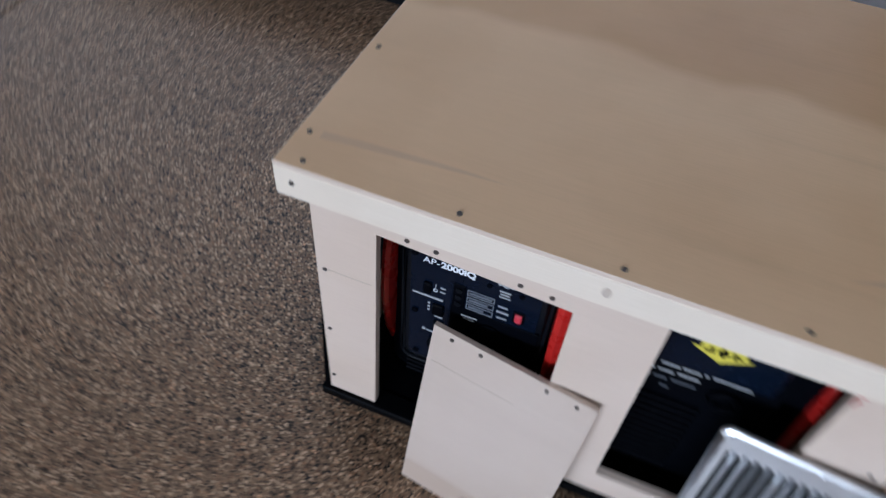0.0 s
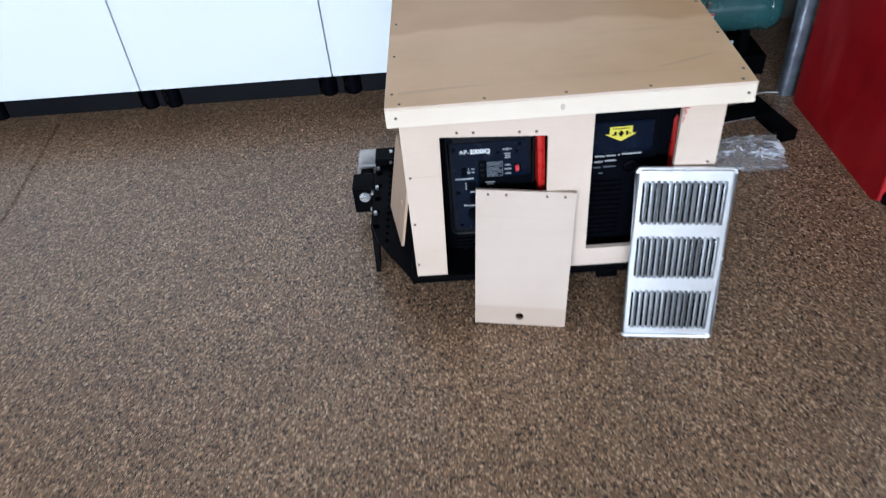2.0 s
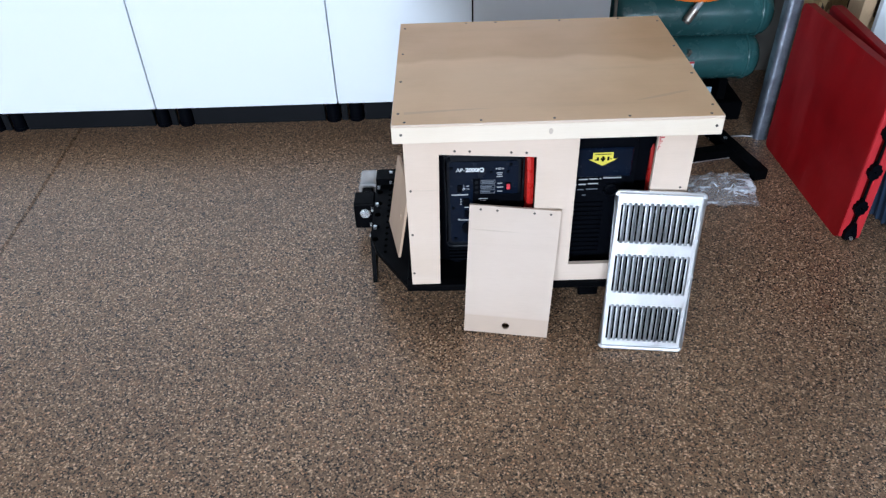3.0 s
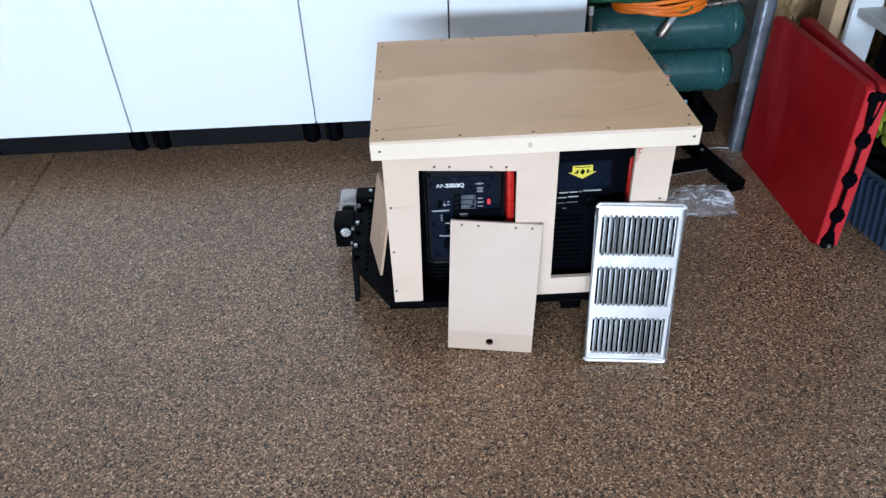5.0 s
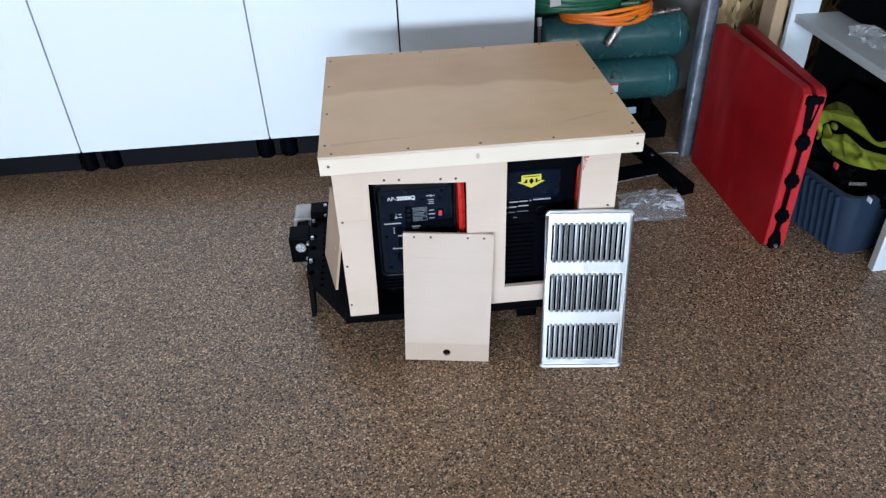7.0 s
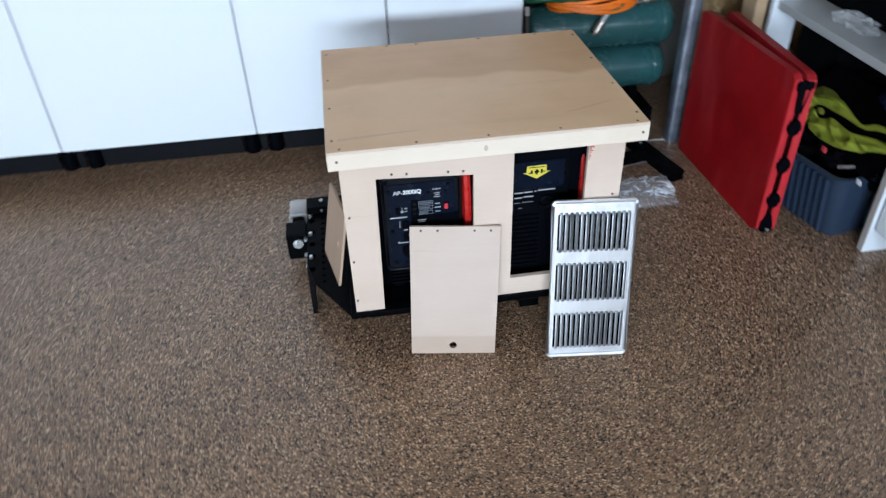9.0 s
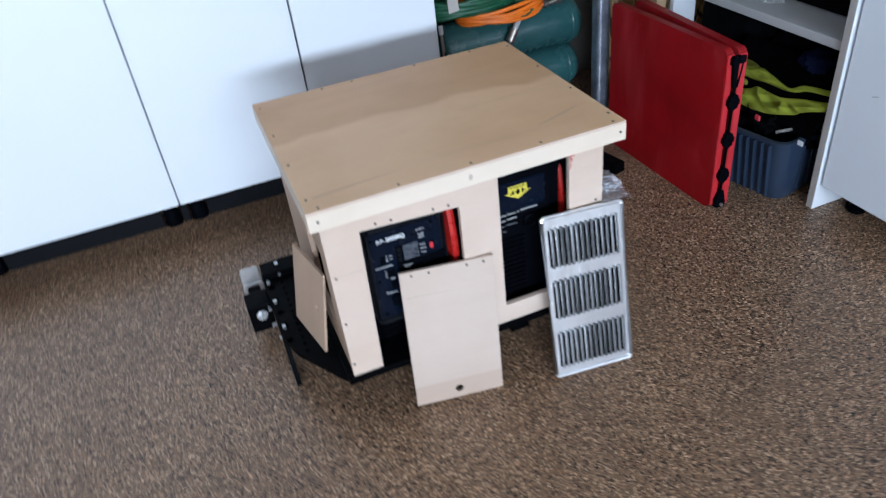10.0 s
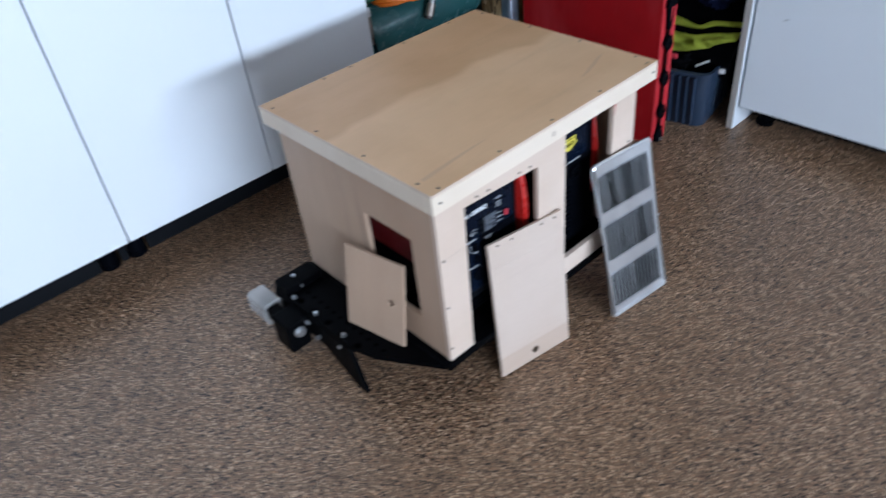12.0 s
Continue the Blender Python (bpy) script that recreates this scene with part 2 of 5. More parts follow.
SCREW = surface("dark_screw", (0.13, 0.11, 0.10), 0.5, 0.6, 0.2, 200, 900, 0.1, 0.0002)
BOLT = surface("bright_zinc_bolt", (0.72, 0.74, 0.76), 0.28, 0.9, 0.15, 120, 600, 0.2, 0.0002)
# near-black in place of the shade in holes and the door gap
HOLE_SHADE = surface("hole_shade", (0.0006, 0.0006, 0.0006), 0.9, 0, 0.1, 50, 500, 0.05, 0.0001, 0.0)
YELLOW = surface("yellow_sticker", (0.68, 0.58, 0.075), 0.4, 0, 0.05, 20, 300, 0.05, 0.0002)
INK = surface("black_ink", (0.004, 0.004, 0.004), 0.6, 0, 0.1, 50, 500, 0.05, 0.0001, 0.05)
PRINT = surface("white_print", (0.78, 0.80, 0.82), 0.5, 0, 0.05, 50, 500, 0.05, 0.0001)
FRAME_PRINT = surface("dull_print", (0.24, 0.26, 0.29), 0.5, 0, 0.1, 50, 500, 0.05, 0.0001)
DIM_PRINT = surface("grey_print", (0.12, 0.135, 0.16), 0.5, 0, 0.1, 50, 500, 0.05, 0.0001)
RED_BUTTON = surface("red_button", (0.62, 0.05, 0.07), 0.35, 0, 0.08, 50, 500, 0.05, 0.0001)
BIN = surface("slate_blue_plastic", (0.024, 0.041, 0.073), 0.36, 0, 0.1, 8, 260, 0.15, 0.0004)
LIME = surface("lime_fabric", (0.50, 0.56, 0.068), 0.8, 0, 0.14, 10, 700, 0.5, 0.0006, 0.15)
# shaded copy of the lime cloth, olive in place of shade
LIME_SHADED = surface("lime_fabric_shaded", (0.15, 0.155, 0.025), 0.85, 0, 0.14, 10, 700, 0.5, 0.0006, 0.1)
# fabric colour, also used in place of shade inside the open shelf
CLOTH_AND_SHADE = surface("black_fabric_and_shade", (0.003, 0.003, 0.004), 0.9, 0, 0.3, 14, 700, 0.5, 0.0006, 0.03)
NAVY = surface("navy_fabric", (0.006, 0.009, 0.028), 0.85, 0, 0.2, 14, 700, 0.5, 0.0006, 0.03)
# laminate greyed to carry the shade inside the open shelf
SHADED_LAMINATE = surface("shaded_laminate", (0.46, 0.46, 0.455), 0.5, 0, 0.06, 3.0, 300, 0.08, 0.0002)
EDGE_BAND = surface("beige_edge_band", (0.42, 0.39, 0.36), 0.5, 0, 0.08, 6, 200, 0.2, 0.0004)
MARKER = surface("red_marker", (0.50, 0.09, 0.09), 0.6, 0, 0.2, 80, 600, 0.05, 0.0001)
DARK_RED = surface("dull_red_print", (0.13, 0.008, 0.010), 0.45, 0, 0.15, 15, 300, 0.1, 0.0003)
CARDBOARD = surface("cardboard", (0.33, 0.19, 0.10), 0.8, 0, 0.12, 12, 200, 0.3, 0.0005)
PALE_BLUE = surface("pale_blue_card", (0.42, 0.60, 0.72), 0.6, 0, 0.08, 12, 200, 0.1, 0.0003)
BAG = clear_plastic("clear_bag", (0.80, 0.83, 0.88), 0.08, 0.13, glints=(0.13, 0.95))
WRAP = clear_plastic("cloudy_film", (0.80, 0.81, 0.82), 0.2, 0.3, glints=(0.22, 0.95))
CAP = clear_plastic("milky_plastic", (0.72, 0.72, 0.72), 0.25, 0.38)
GREY_PLASTIC = surface("grey_plastic", (0.42, 0.43, 0.44), 0.45, 0, 0.08, 20, 300, 0.1, 0.0003)
CONCRETE = surface("concrete", (0.32, 0.31, 0.29), 0.85, 0, 0.12, 1.2, 60, 0.4, 0.002)

# ---- building helpers ----
WORLD = {}


def thing(name, m, label, category, group="", kind=""):
    ob = new(name)
    ob.empty_display_size = 0.05
    ob.matrix_basis = m
    WORLD[ob.name] = m
    return tagged(ob, label, category, group, kind)


def mesh_of(name, bm, material):
    me = bpy.data.meshes.new(name)
    bmesh.ops.recalc_face_normals(bm, faces=bm.faces[:])
    bm.to_mesh(me)
    bm.free()
    me.materials.append(material)
    return me


def part(name, bm, material, parent, label="", local=False, smooth=False):
    """Links a bmesh as one mesh object under a thing or a part. Coordinates are the world's, or the thing's own if local."""
    if not local:
        bm.transform(WORLD[parent.name].inverted())
    me = mesh_of(name, bm, material)
    if smooth:
        soften(me)
    ob = new(name, me)
    ob.parent = parent
    WORLD[ob.name] = WORLD[parent.name]
    return tagged(ob, label)


def soften(me, degrees=40):
    me.polygons.foreach_set("use_smooth", [True] * len(me.polygons))
    me.set_sharp_from_angle(angle=radians(degrees))


def piece(name, me, parent, m):
    """One of many alike parts on shared mesh data, at a place in its thing's own coordinates."""
    ob = new(name, me)
    ob.parent = parent
    ob.matrix_basis = m
    WORLD[ob.name] = WORLD[parent.name] @ m
    return ob


def setting(name, bm, material, label, category, smooth=False):
    me = mesh_of(name, bm, material)
    if smooth:
        soften(me)
    return tagged(new(name, me), label, category, "", "structure")


def slab(x0, x1, y0, y1, z0, z1, b=0.0, seg=1, bm=None):
    out = bm or bmesh.new()
    c = Matrix.Translation(((x0 + x1) / 2, (y0 + y1) / 2, (z0 + z1) / 2)) @ Matrix.Diagonal((x1 - x0, y1 - y0, z1 - z0, 1))
    r = bmesh.ops.create_cube(out, size=1, matrix=c)
    if b:
        es = list({e for v in r["verts"] for e in v.link_edges})
        bmesh.ops.bevel(out, geom=es, offset=b, segments=seg, profile=0.5, affect='EDGES')
    return out


def rod(p, q, r, seg=14, bm=None, cap=True, r2=None):
    out = bm or bmesh.new()
    p, q = Vector(p), Vector(q)
    d = q - p
    m = Matrix.Translation((p + q) / 2) @ d.to_track_quat("Z", "Y").to_matrix().to_4x4()
    bmesh.ops.create_cone(out, cap_ends=cap, segments=seg, radius1=r, radius2=r if r2 is None else r2, depth=d.length, matrix=m)
    return out


def prism(pts, axis, a, b, bm=None):
    """A flat outline, pulled from a to b along an axis (0 x, 1 y, 2 z)."""
    out = bm or bmesh.new()
    place = {0: lambda u, v, w: (w, u, v), 1: lambda u, v, w: (u, w, v), 2: lambda u, v, w: (u, v, w)}[axis]
    lo = [out.verts.new(place(u, v, a)) for u, v in pts]
    hi = [out.verts.new(place(u, v, b)) for u, v in pts]
    n = len(pts)
    out.faces.new(lo)
    out.faces.new(hi[::-1])
    for k in range(n):
        out.faces.new((lo[k], lo[(k + 1) % n], hi[(k + 1) % n], hi[k]))
    return out


def rounded(u0, u1, v0, v1, r, n=5):
    pts = []
    for cu, cv, a0 in ((u1 - r, v1 - r, 0), (u0 + r, v1 - r, 90), (u0 + r, v0 + r, 180), (u1 - r, v0 + r, 270)):
        for k in range(n + 1):
            a = radians(a0 + 90 * k / n)
            pts.append((cu + r * math.cos(a), cv + r * math.sin(a)))
    return pts


def sheet(us, vs, solid, axis, a, b):
    """A board with cut-outs: cells of a grid that are solid, from a to b along an axis."""
    out = bmesh.new()
    place = {0: lambda u, v, w: (w, u, v), 1: lambda u, v, w: (u, w, v), 2: lambda u, v, w: (u, v, w)}[axis]
    made = {}

    def vert(i, j, w):
        if (i, j, w) not in made:
            made[i, j, w] = out.verts.new(place(us[i], vs[j], a if w == 0 else b))
        return made[i, j, w]

    nu, nv = len(us) - 1, len(vs) - 1
    full = {(i, j) for i in range(nu) for j in range(nv) if solid((us[i] + us[i + 1]) / 2, (vs[j] + vs[j + 1]) / 2)}
    for i, j in full:
        for w in (0, 1):
            out.faces.new((vert(i, j, w), vert(i + 1, j, w), vert(i + 1, j + 1, w), vert(i, j + 1, w)))
        for di, dj, p, q in ((-1, 0, (i, j), (i, j + 1)), (1, 0, (i + 1, j), (i + 1, j + 1)), (0, -1, (i, j), (i + 1, j)), (0, 1, (i, j + 1), (i + 1, j + 1))):
            if (i + di, j + dj) not in full:
                out.faces.new((vert(*p, 0), vert(*q, 0), vert(*q, 1), vert(*p, 1)))
    return out


def sweep(path, r, seg=8, closed=False, bm=None):
    """A round tube along a line of points."""
    out = bm or bmesh.new()
    path = [Vector(p) for p in path]
    n = len(path)
    rings, up = [], Vector((0, 0, 1))
    for k, p in enumerate(path):
        d = (path[(k + 1) % n] - path[k - 1]) if closed else (path[min(k + 1, n - 1)] - path[max(k - 1, 0)])
        d.normalize()
        side = d.cross(up)
        if side.length < 1e-3:
            side = d.cross(Vector((1, 0, 0)))
        side.normalize()
        nor = side.cross(d)
        rings.append([out.verts.new(p + r * (math.cos(2 * math.pi * s / seg) * side + math.sin(2 * math.pi * s / seg) * nor)) for s in range(seg)])
    for k in range(n if closed else n - 1):
        p, q = rings[k], rings[(k + 1) % n]
        for s in range(seg):
            out.faces.new((p[s], p[(s + 1) % seg], q[(s + 1) % seg], q[s]))
    if not closed:
        out.faces.new(rings[0])
        out.faces.new(rings[-1][::-1])
    return out


def lathe_x(profile, cy, cz, seg=28, bm=None):
    """A body turned about a line along x: profile of (x, radius)."""
    out = bm or bmesh.new()
    rings = []
    for x, r in profile:
        rings.append([out.verts.new((x, cy + max(r, 1e-4) * math.cos(2 * math.pi * s / seg), cz + max(r, 1e-4) * math.sin(2 * math.pi * s / seg))) for s in range(seg)])
    for p, q in zip(rings, rings[1:]):
        for s in range(seg):
            out.faces.new((p[s], p[(s + 1) % seg], q[(s + 1) % seg], q[s]))
    out.faces.new(rings[0])
    out.faces.new(rings[-1])
    return out


def lump(cx, cy, cz, sx, sy, sz, amp, freq, seed, bottom=None, nu=30, nv=18):
    """A soft heap of cloth: a closed body with folds, flattened where it lies."""
    out = bmesh.new()
    bmesh.ops.create_uvsphere(out, u_segments=nu, v_segments=nv, radius=1)
    for v in out.verts:
        p = v.co.copy()
        q = Vector((p.x * sx * freq + seed, p.y * sy * freq - seed, p.z * sz * freq))
        ridge = 1 - abs(noise.noise(q)) * 2
        k = 1 + amp * (ridge - 0.5) + amp * 0.5 * noise.noise(q * 2.3)
        v.co = Vector((cx + p.x * sx * k, cy + p.y * sy * k, cz + p.z * sz * k))
        if bottom is not None and v.co.z < bottom:
            v.co.z = bottom
    return out


def screw_mesh():
    bm = bmesh.new()
    bmesh.ops.create_cone(bm, cap_ends=True, segments=10, radius1=0.0030, radius2=0.0026, depth=0.0014)
    slab(-0.0026, 0.0026, -0.0006, 0.0006, 0.0004, 0.0012, bm=bm)
    return mesh_of("screw", bm, SCREW)


SCREW_MESH = screw_mesh()


def screw_on(parent, x, y, z, facing):
    """A countersunk screw head; facing: 'up', 'front' (to -y), 'left' (to -x)."""
    rot = {"up": (0, 0, 0), "front": (90, 0, 0), "left": (0, -90, 0)}[facing]
    return piece("screw", SCREW_MESH, parent, WORLD[parent.name].inverted() @ pose(x, y, z, *rot))


# ---- the room ----
EAST, WEST, NORTH, TOP = 1.86, -3.6, 1.45, 2.6


def room():
    bm = bmesh.new()
    # one sheet with a saw-cut joint that runs away to the cabinets
    ys = (SOUTH - 0.15, NORTH + 0.1)
    jx = [-1.212 - 0.073 * (y - 0.6) for y in ys]
    prof = [(-3.75, 0.0), (None, 0.0), (None, -0.007), (None, -0.007), (None, 0.0), (1.95, 0.0)]
    off = (0, -0.010, -0.004, 0.004, 0.010, 0)
    rows = [[bm.verts.new(((jx[e] + off[k]) if p[0] is None else p[0], y, p[1])) for k, p in enumerate(prof)] for e, y in enumerate(ys)]
    for k in range(5):
        bm.faces.new((rows[0][k], rows[0][k + 1], rows[1][k + 1], rows[1][k]))
    setting("floor", bm, FLOOR, "brown resin-bound chip garage floor with a saw-cut joint", "floor")
    setting("wall_north", slab(WEST, EAST + 0.12, NORTH, NORTH + 0.12, 0, TOP), WALL, "grey painted wall behind the white cabinets", "wall")
    # the kick board is cut out round the cabinets' front feet
    feet = sorted(x + d for x in (-1.52, -0.90, -0.27) for d in (-0.042, 0.042))
    ends = [-2.139] + [x + d for x in feet for d in (-0.0305, 0.0305)] + [0.565]
    bm = bmesh.new()
    for a, b in zip(ends[::2], ends[1::2]):
        slab(a, b, 1.128, 1.136, 0.0, 0.128, 0.002, bm=bm)
    slab(0.625, 0.632, 1.128, 1.40, 0.0, 0.128, 0.002, bm=bm)
    setting("baseboard", bm, KICK, "charcoal recessed kick board under the cabinets", "baseboard")
    setting("baseboard", slab(1.562, 1.570, -1.09, 0.1745, 0.0, 0.0835, 0.002), KICK, "charcoal kick board under the cabinet by the shelf", "baseboard")
    setting("wall_east", slab(EAST, EAST + 0.12, SOUTH, NORTH, 0, TOP), WALL, "grey painted wall behind the open shelves", "wall")
    setting("wall_west", slab(WEST - 0.12, WEST, SOUTH, NORTH + 0.12, 0, TOP), WALL, "plain grey painted garage wall", "wall")
    bars = [WEST - 0.12, -3.45, -2.425, -2.375, -1.375, -1.325, -0.325, -0.275, 0.75, EAST + 0.12]
    panes = [(-3.45, -2.425), (-2.375, -1.375), (-1.325, -0.325), (-0.275, 0.75)]
    south = sheet(bars, [0, 1.56, 2.08, TOP], lambda x, z: not (1.56 < z < 2.08 and any(p < x < q for p, q in panes)), 1, SOUTH - 0.12, SOUTH)
    setting("wall_south", south, WALL, "pale shut garage door with a row of windows", "wall")
    setting("ceiling", slab(WEST - 0.12, EAST + 0.12, SOUTH - 0.12, NORTH + 0.12, TOP, TOP + 0.1), CEIL, "plain pale grey garage ceiling", "ceiling")
    setting("ground", slab(-60, 60, -90, SOUTH - 0.15, -0.3, -0.02), CONCRETE, "pale concrete drive outside the doorway", "ground")
    setting("wall_panel", slab(1.335, EAST - 0.002, 1.200, 1.216, 0.0, TOP - 0.01), OSB, "bare strand board on the garage wall", "wall panel")
    setting("stud", slab(1.398, 1.438, 0.925, 1.010, 0.0, TOP - 0.01, 0.002), STUD, "bare pine stud beside the open shelves", "stud")


room()


# ---- cabinets along the wall ----
def cabinet(x0, x1, doors, label):
    c = thing("cabinet", pose((x0 + x1) / 2, 1.2, 0), label, "cabinet", "white cabinets along the wall")
    t = 0.018
    bm = bmesh.new()
    slab(x0 + 0.001, x0 + t, 1.0205, NORTH - 0.004, 0.13, 1.95, 0.001, bm=bm)
    slab(x1 - t, x1 - 0.001, 1.0205, NORTH - 0.004, 0.13, 1.95, 0.001, bm=bm)
    slab(x0 + t, x1 - t, 1.0205, NORTH - 0.004, 0.13, 0.13 + t, bm=bm)
    slab(x0 + t, x1 - t, 1.0205, NORTH - 0.004, 1.95 - t, 1.95, bm=bm)
    slab(x0 + t, x1 - t, NORTH - 0.012, NORTH - 0.004, 0.13 + t, 1.95 - t, bm=bm)
    part("body", bm, WHITE, c)
    edges = [x0 + 0.0023, x1 - 0.0023] if doors == 1 else [x0 + 0.0023, 0.1935, 0.1990, x1 - 0.0023]
    for a, b in zip(edges[::2], edges[1::2]):
        part("door", slab(a, b, 1.0, 1.0185, 0.131, 1.948, 0.0012), WHITE, c)
    if doors == 2:
        # near-black strip added in place of the shade in the gap
        part("gap_strip", slab(0.188, 0.2045, 1.0205, 1.03, 0.149, 1.93), HOLE_SHADE, c, "black strip added behind the door gap for its shade")
    for fx in (x0 + 0.042, x1 - 0.042):
        for fy in (1.142, 1.37):
            bm = rod((fx, fy, 0.0), (fx, fy, 0.012), 0.028, 16)
            rod((fx, fy, 0.012), (fx, fy, 0.115), 0.025, 14, bm)
            rod((fx, fy, 0.112), (fx, fy, 0.1305), 0.03, 16, bm)
            part("foot", bm, BLACK_PLASTIC, c, "black plastic levelling foot", smooth=True)
    return c


cabinet(-2.14, -1.52, 1, "tall white laminate cabinet on black feet, door shut")
cabinet(-1.52, -0.90, 1, "tall white laminate cabinet on black feet, door shut")
cabinet(-0.90, -0.27, 1, "tall white laminate cabinet on black feet, door shut")
cabinet(-0.27, 0.637, 2, "tall white two-door laminate cabinet behind the box")


def bay_shelf():
    s = thing("wall_shelf", pose(0.9, 1.2, 0.59), "white shelf board above the air tanks", "shelf")
    part("board", slab(0.640, 1.16, 1.02, NORTH - 0.001, 0.588, 0.606, 0.0012), WHITE, s)
    for x in (0.75, 1.05):
        bm = slab(x, x + 0.02, 1.12, NORTH - 0.002, 0.572, 0.588)
        slab(x, x + 0.02, NORTH - 0.018, NORTH - 0.002, 0.42, 0.572, bm=bm)
        part("bracket", bm, WHITE, s)


bay_shelf()


def shelf_jar():
    j = thing("plastic_jar", pose(0.70, 1.075, 0.6065), "grey plastic jar with a black lid on the shelf", "jar")
    part("body", prism(rounded(-0.032, 0.032, -0.026, 0.026, 0.012), 2, 0, 0.09), GREY_PLASTIC, j, local=True, smooth=True)
    part("lid", rod((0, 0, 0.09), (0, 0, 0.108), 0.022, 18), BLACK_PLASTIC, j, "black screw lid", local=True, smooth=True)
    b = thing("battery_charger", pose(0.80, 1.09, 0.6065, 0, 0, 12), "black and white charger block on the shelf", "charger")
    part("body", slab(-0.035, 0.035, -0.03, 0.03, 0, 0.055, 0.008, 2), BLACK_PLASTIC, b, local=True)
    part("front", slab(-0.026, 0.026, -0.033, -0.0302, 0.012, 0.044), GREY_PLASTIC, b, "grey front plate", local=True)


shelf_jar()


def east_units():
    u = thing("open_shelf", pose(1.6, 0.53, 0), "white open shelf unit with dark things and added black blocks", "shelf")
    part("side_panel", slab(1.430, EAST - 0.002, 0.176, 0.196, 0.0, 1.95, 0.001), WHITE, u)
    part("edge_band", slab(1.4275, 1.4298, 0.1762, 0.1958, 0.002, 1.949), EDGE_BAND, u, "beige edge band")
    part("side_panel", slab(1.425, 1.515, 0.872, 0.890, 0.0, 1.95, 0.001), WHITE, u)
    part("shelf", slab(1.440, EAST - 0.004, 0.1965, 0.8715, 0.465, 0.490, 0.001), SHADED_LAMINATE, u, "shelf board with shade put into its grey")
    # black board in place of the shade at the unit's back
    part("back", slab(EAST - 0.012, EAST - 0.004, 0.1965, 1.05, 0.0, 1.95), CLOTH_AND_SHADE, u, "back board, black in place of shade")
    c = thing("cabinet", pose(1.65, -0.35, 0), "white laminate cabinet with its door shut, on black feet", "cabinet")
    for k, (ya, yb) in enumerate(((-0.46, 0.166), (-1.09, -0.4645))):
        leaf = part("door", slab(1.4365, 1.4545, ya, yb, 0.082, 1.95, 0.0012), WHITE, c)
        if k == 0:
            part("scratch", prism([(0.062, 0.3915), (0.080, 0.3845), (0.080, 0.3857), (0.062, 0.3924)], 0, 1.4361, 1.4368), INK, leaf, "short dark scratch")
    bm = slab(1.456, EAST - 0.003, -1.09, -1.072, 0.085, 1.95)
    slab(1.456, EAST - 0.003, 0.150, 0.1745, 0.085, 1.95, bm=bm)
    slab(1.456, EAST - 0.003, -1.072, 0.150, 0.085, 0.103, bm=bm)
    slab(1.456, EAST - 0.003, -1.072, 0.150, 1.93, 1.95, bm=bm)
    part("body", bm, WHITE, c)
    for fx, fy in ((1.53, 0.115), (1.80, 0.115), (1.53, -1.04), (1.80, -1.04), (1.53, -0.46)):
        bm = rod((fx, fy, 0.0), (fx, fy, 0.012), 0.028, 16)
        rod((fx, fy, 0.012), (fx, fy, 0.0855), 0.02, 14, bm)
        part("foot", bm, BLACK_PLASTIC, c, "black plastic levelling foot", smooth=True)


east_units()


def post():
    bm = prism(rounded(1.152, 1.200, 0.892, 0.942, 0.014), 2, 0.0, TOP - 0.002)
    setting("post", bm, ZINC, "galvanized steel post beside the air tanks", "post", smooth=True)


post()


# ---- the plywood box ----
LZ = 0.572
LX0, LX1, LY1 = -0.009, 0.657, 0.552


